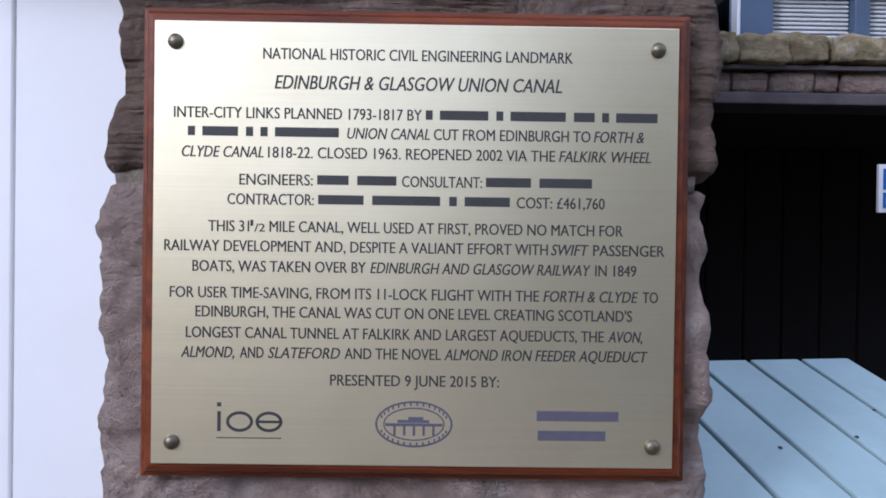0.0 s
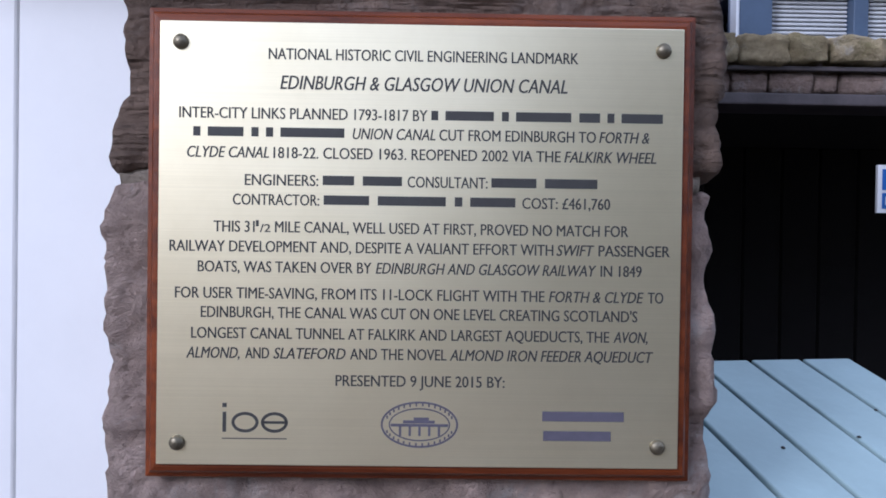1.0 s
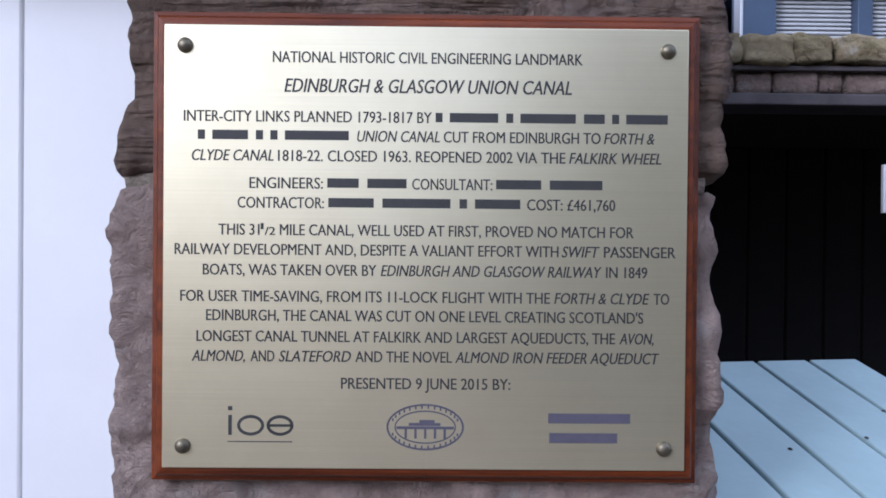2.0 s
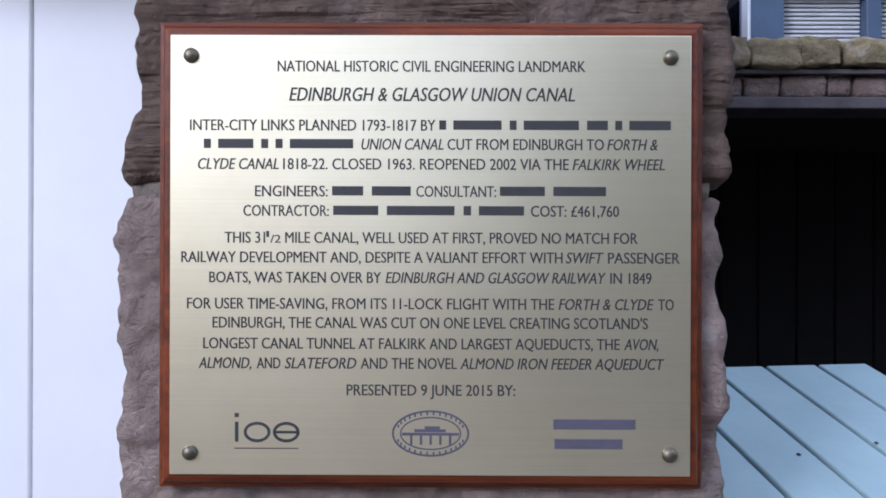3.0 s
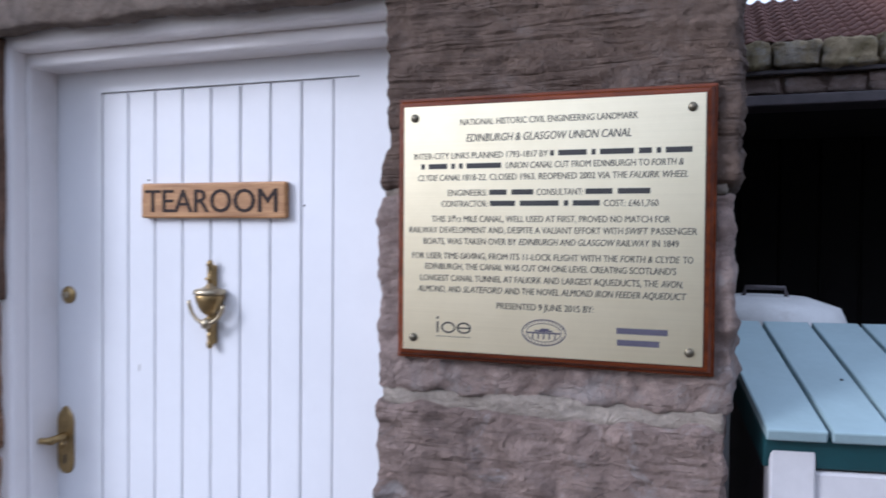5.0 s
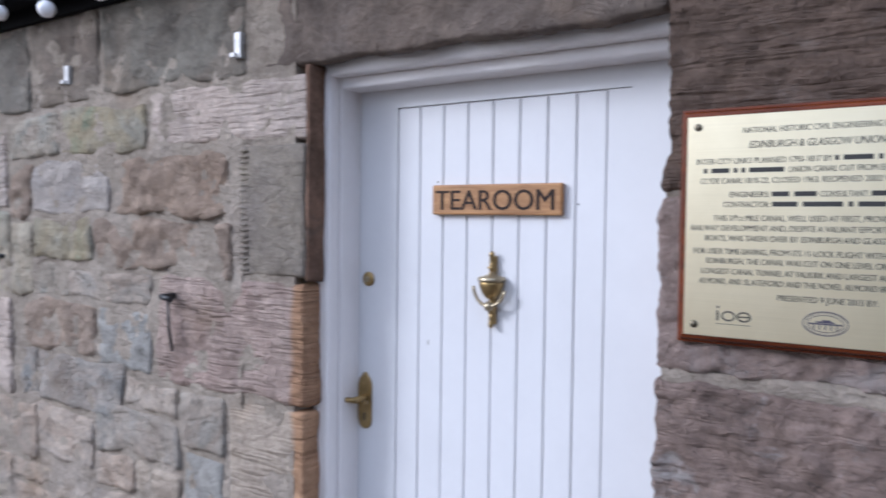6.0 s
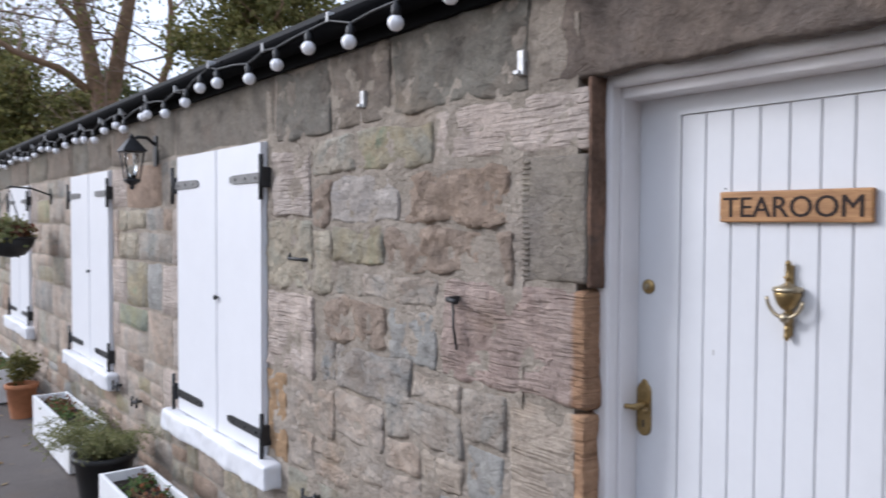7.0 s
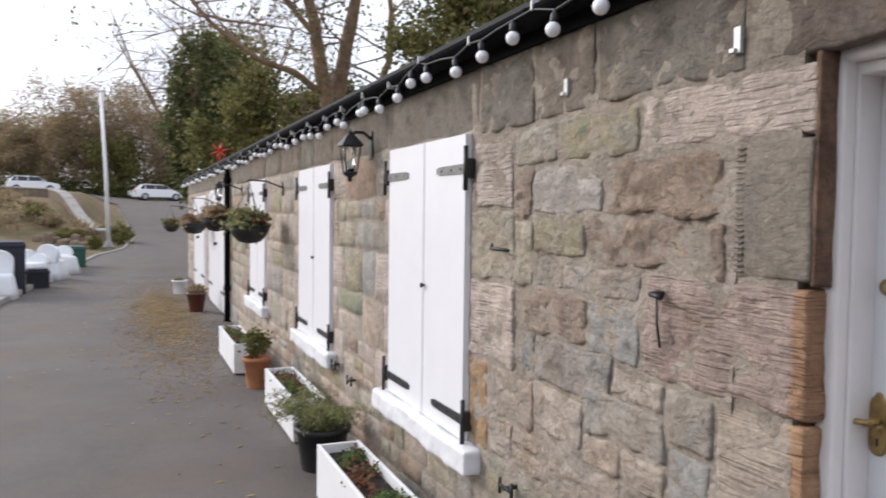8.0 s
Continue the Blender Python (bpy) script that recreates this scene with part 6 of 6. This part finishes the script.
# unseen greenery added across the lane, behind the walker, to darken the plaque's reflection
for k, (x, y) in enumerate(((3.5, -13.0), (7.5, -12.0), (12.0, -13.5), (17.0, -12.0), (22.0, -11.0))):
    evergreen("evergreen_tree", (x, y, 0), "unseen dark evergreen added to darken the plaque reflection", (2.6, 2.4, 3.4), 4.2, 2600, 0.42, M_LEAF_DARK, 120 + k, 34, 0.18, 0.34)
for k, (x, y) in enumerate(((1.1, -6.3), (3.0, -6.0), (5.4, -6.4), (8.0, -6.1), (10.8, -6.5))):
    evergreen("unseen_shrub", (x, y, 0), "unseen dark evergreen shrub added to darken the plaque reflection", (1.4, 1.0, 1.3), 1.25, 3600, 0.16, M_LEAF_DARK, 150 + k, 30, 0.08, 0.36)
for k, (x, y, w, h) in enumerate(((-84, -2.4, 2.6, 3.2), (-88, -6.5, 3.6, 4.2), (-91, -12.0, 4.0, 3.8), (-94, -18.0, 4.0, 2.2), (-96, -25.0, 4.0, 1.9), (-90, 3.5, 2.6, 3.6))):
    evergreen("thicket", (x, y, terrain(x, y)), "brown winter thicket at the lane's end", (w, w, h), h * 1.05, 12000, 0.17, M_LEAF_BROWN if k % 3 else M_LEAF_OLIVE, 220 + k, 60, 0.12, 0.26)
hedge = thing("hedge", (-86, 0, 2.6), "dark green hedge across the end of the lane", "hedge")
r = random.Random(77)
pts = []
for k in range(26):
    yy = -34 + k * 2.6
    pts += [(r.gauss(0, 0.7), yy + r.gauss(0, 1.1), abs(r.gauss(0.9, 0.75)) + (1.2 if k > 12 else 0) * r.random()) for _ in range(420)]
foliage("crown", pts, 0.24, M_LEAF_DARK, hedge, r)
part("stems", boxed(-0.4, 0.4, -35, 34, -0.5, 1.0, 0.1, 1), M_LEAF_DARK, hedge)


# fallen leaves on the lane, thickest in the lee of the wall
r = random.Random(91)
M_LITTER = leafy("fallen leaves", [(0.42, 0.28, 0.11), (0.48, 0.33, 0.14), (0.34, 0.21, 0.08), (0.4, 0.3, 0.16)])
pts = [(-12.6 + r.gauss(0, 2.2), -0.85 + r.gauss(0, 0.28), 0.006) for _ in range(7000)] + [(r.uniform(-30, -1), r.uniform(-3.0, -0.15), 0.006) for _ in range(260)]
pts = [p for p in pts if p[1] < -0.05]
v, f = [], []
for p in pts:
    a, w = r.uniform(0, 6.28), r.uniform(0.012, 0.028)
    o = len(v)
    for k, (u, q) in enumerate(((1.4, 0), (0, 0.6), (-1.4, 0), (0, -0.6))):
        v.append((p[0] + w * (u * math.cos(a) - q * math.sin(a)), p[1] + w * (u * math.sin(a) + q * math.cos(a)), p[2] + r.uniform(0, 0.008)))
    f += [(o, o + 1, o + 2), (o, o + 2, o + 3)]
tagged(new("leaf_litter", mesh_of("leaf_litter", v, f, M_LITTER)), "ochre fallen leaves scattered on the asphalt", "leaves", kind="stuff")



# ---------------------------------------------------------------- coursed rubble
def block_mesh(x0, x1, z0, z1, proud, rng, grid=(4, 3)):
    """One rubble stone: an uneven face with worn, chamfered edges; about 50 triangles."""
    nx, nz = grid
    verts, faces = [], []
    b = min(0.006, (x1 - x0) * 0.08, (z1 - z0) * 0.08)
    tilt_x, tilt_z = rng.uniform(-0.006, 0.006), rng.uniform(-0.006, 0.006)
    skew = rng.uniform(-0.008, 0.008)
    for k in range(nz + 1):
        for i in range(nx + 1):
            u, w = i / nx, k / nz
            x, z = x0 + b + (x1 - x0 - 2 * b) * u, z0 + b + (z1 - z0 - 2 * b) * w
            edge = (i in (0, nx)) or (k in (0, nz))
            corner = (i in (0, nx)) and (k in (0, nz))
            x += rng.uniform(-0.3, 0.3) * b + skew * (w - 0.5)
            z += rng.uniform(-0.35, 0.35) * b
            if corner:
                x += b * 0.7 * (1 if i == 0 else -1)
                z += b * 0.7 * (1 if k == 0 else -1)
            y = WALL_Y - 0.001 - proud * 0.4 + tilt_x * (u - 0.5) + tilt_z * (w - 0.5) + (0.002 if edge else rng.uniform(-0.006, 0.001))
            verts.append((x, y, z))
    verts = [(x + 0.016 * noise.noise((x * 5, 5.1, z * 5)), y, z + 0.016 * noise.noise((x * 5, 9.7, z * 5))) for x, y, z in verts]
    ring_ = [i for i in range(nx + 1)] + [(k + 1) * (nx + 1) + nx for k in range(nz)] + [nz * (nx + 1) + i for i in range(nx - 1, -1, -1)] + [k * (nx + 1) for k in range(nz - 1, 0, -1)]
    cx, cz = (x0 + x1) / 2, (z0 + z1) / 2
    base = len(verts)
    for i in ring_:
        x, y, z = verts[i]
        verts.append((x + math.copysign(b * 0.8, x - cx) * (0.4 + 0.6 * abs(x - cx) / (x1 - x0) * 2), WALL_Y + 0.004, z + math.copysign(b * 0.8, z - cz) * (0.4 + 0.6 * abs(z - cz) / (z1 - z0) * 2)))
    for k in range(nz):
        for i in range(nx):
            a = k * (nx + 1) + i
            faces.append((a, a + 1, a + nx + 2, a + nx + 1))
    n = len(ring_)
    for i in range(n):
        faces.append((ring_[i], base + i, base + (i + 1) % n, ring_[(i + 1) % n]))
    return verts, faces


rng = random.Random(7)
STONES = []


def st(x0, x1, z0, z1, material=None, proud=None):
    g = 0.005
    STONES.append((x0 + g, x1 - g, z0 + g, z1 - g, material, rng.uniform(0.003, 0.01) if proud is None else proud))


def fill(x0, x1, z0, z1, low=0.11, high=0.2):
    """Random courses between x0 and x1."""
    z = z0
    while z < z1 - 1e-6:
        h = rng.uniform(low, high)
        if z + h > z1 - low * 0.8:
            h = z1 - z
        x = x0
        while x < x1 - 1e-6:
            w = h * rng.uniform(1.0, 2.9)
            if x + w > x1 - 0.12:
                w = x1 - x
            if h > 0.16 and w > 0.18 and rng.random() < 0.3:
                k = rng.uniform(0.4, 0.6) * h
                st(x, x + w, z, z + k)
                st(x, x + w, z + k, z + h)
            else:
                j = rng.uniform(-0.008, 0.008)
                st(x, x + w, z + j * (z > z0), z + h + j * (z + h < z1))
            x += w
        z += h


# stones beside the door, one by one
st(-1.99, -1.437, 1.642, 1.82, M_RED, 0.012)
st(-2.075, -1.43, 1.484, 1.632, M_RED, 0.008)
st(-2.447, -2.0, 1.648, 1.826, M_LIMED, 0.004)
st(-2.28, -1.815, 1.836, 1.985, M_OLIVE, 0.003)
st(-2.59, -2.286, 1.836, 1.98, M_RUBBLE, 0.004)
st(-2.6, -2.453, 1.63, 1.832, M_RED, 0.002)
st(-2.44, -2.082, 1.496, 1.642, M_OLIVE, 0.006)
st(-2.6, -2.446, 1.36, 1.624, M_RUBBLE, 0.003)
st(-2.44, -2.23, 1.362, 1.49, M_RUBBLE, 0.002)
st(-2.225, -1.785, 1.374, 1.478, M_RUBBLE, 0.005)
st(-2.5, -2.078, 1.198, 1.356, M_RED, 0.004)
st(-2.07, -1.785, 1.17, 1.366, M_BLUEGREY, 0.001)
st(-2.41, -1.915, 1.012, 1.19, M_RUBBLE, 0.01)
st(-2.53, -2.416, 1.02, 1.19, M_RUBBLE, 0.004)
st(-1.91, -1.66, 1.065, 1.16, M_RUBBLE, 0.004)
st(-1.655, -1.456, 0.985, 1.155, M_RUBBLE, 0.006)
st(-2.08, -1.662, 0.905, 1.06, M_RUBBLE, 0.007)
st(-2.42, -2.09, 0.83, 1.005, M_RUBBLE, 0.01)
st(-2.8, -2.43, 0.79, 1.0, M_RUBBLE, 0.006)
st(-1.655, -1.456, 0.79, 0.98, M_BLUEGREY, 0.004)
st(-2.08, -1.86, 0.79, 0.9, M_RUBBLE, 0.004)
st(-1.855, -1.662, 0.79, 0.9, M_SAND, 0.006)
st(-2.97, -2.61, 1.66, 1.955, M_TOOLED, 0.008)
st(-3.02, -2.606, 1.36, 1.655, M_RUBBLE, 0.004)
st(-3.02, -2.585, 1.01, 1.352, M_TOOLED, 0.01)
st(-3.02, -2.82, 0.6, 1.0, M_ORANGE, 0.006)
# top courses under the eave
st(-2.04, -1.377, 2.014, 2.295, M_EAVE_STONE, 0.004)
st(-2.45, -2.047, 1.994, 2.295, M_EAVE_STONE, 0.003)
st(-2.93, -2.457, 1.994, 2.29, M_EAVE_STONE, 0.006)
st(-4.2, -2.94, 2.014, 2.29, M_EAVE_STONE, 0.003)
fill(-2.8, -1.7, 0.62, 0.79)
fill(-2.82, -1.71, 0.2, 0.61)
fill(-2.95, -1.47, 0.0, 0.2)
fill(-4.3, -2.96, 0.0, 0.46, 0.12, 0.2)
# between the windows: dressed jamb stones, rubble between
previous = -4.1
for a, b in (*WINDOWS[1:], FAR_DOORS[0], FAR_DOORS[1], (END_X, END_X)):
    left = b
    z = 0.0 if left < -10 else 0.48
    flip = False
    while z < 2.0:
        h = min(rng.uniform(0.24, 0.42), 2.01 - z)
        if 2.01 - (z + h) < 0.12:
            h = 2.01 - z
        wide = 0.16 if flip else 0.34
        if left > END_X + 0.1:
            st(left + 0.005, left + wide, z, z + h, M_TOOLED if rng.random() < 0.6 else M_RUBBLE)
        st(previous - wide, previous - 0.005, z, z + h, M_TOOLED if rng.random() < 0.6 else M_RUBBLE)
        if flip:
            fill(left + 0.165 if left > END_X + 0.1 else left, previous - 0.165, z, z + h, 0.15, 0.3)
        else:
            fill(left + 0.345 if left > END_X + 0.1 else left, previous - 0.345, z, z + h, 0.15, 0.3)
        z += h
        flip = not flip
    if left > -10:
        fill(a - 0.2, previous - 0.05 if previous < -4.2 else previous - 0.2, 0.0, 0.465, 0.12, 0.2)
    previous = a
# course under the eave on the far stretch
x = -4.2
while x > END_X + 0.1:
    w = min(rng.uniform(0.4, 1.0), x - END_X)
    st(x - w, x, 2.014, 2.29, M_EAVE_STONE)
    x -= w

near = sorted(STONES, key=lambda q: -q[1])
far_v, far_f, far_m, mats = [], [], [], [M_RUBBLE, M_TOOLED, M_RED, M_SAND, M_ORANGE, M_BLUEGREY, M_LIMED, M_EAVE_STONE, M_OLIVE]
for n, (x0, x1, z0, z1, material, proud) in enumerate(near):
    if x1 - x0 < 0.03 or z1 - z0 < 0.03:
        continue
    mat = material or rng.choice((M_RUBBLE, M_RUBBLE, M_RUBBLE, M_RUBBLE, M_RUBBLE, M_RED, M_BLUEGREY, M_OLIVE))
    if x0 > -3.06 and z1 > 0.6:
        rough = 0.022 if mat is M_RED else 0.012
        v, f = rough_block(x0, x1, WALL_Y - 0.002 - proud * 0.6, WALL_Y + 0.05, z0, z1, step=0.013, amp=rough, seed=n * 1.7, round_by=0.007, lumps=12, warp=0.02)
        part("stone", mesh_of("stone", v, f, mat, True), None, wall)
        continue
    grid = (7, 5) if x0 > -3.1 and (x1 - x0) > 0.2 else (4, 3)
    v, f = block_mesh(x0, x1, z0, z1, proud, rng, grid)
    if n < 290:
        part("stone", mesh_of("stone", v, f, mat, True), None, wall)
    else:
        o = len(far_v)
        far_v += v
        far_f += [tuple(i + o for i in q) for q in f]
        far_m += [mats.index(mat)] * len(f)
me = mesh_of("far_stones", far_v, far_f, None, True)
for m in mats:
    me.materials.append(m)
me.polygons.foreach_set("material_index", far_m)
tagged(part("far_stones", me, None, wall), "rubble stones of the far stretch", kind="stuff")
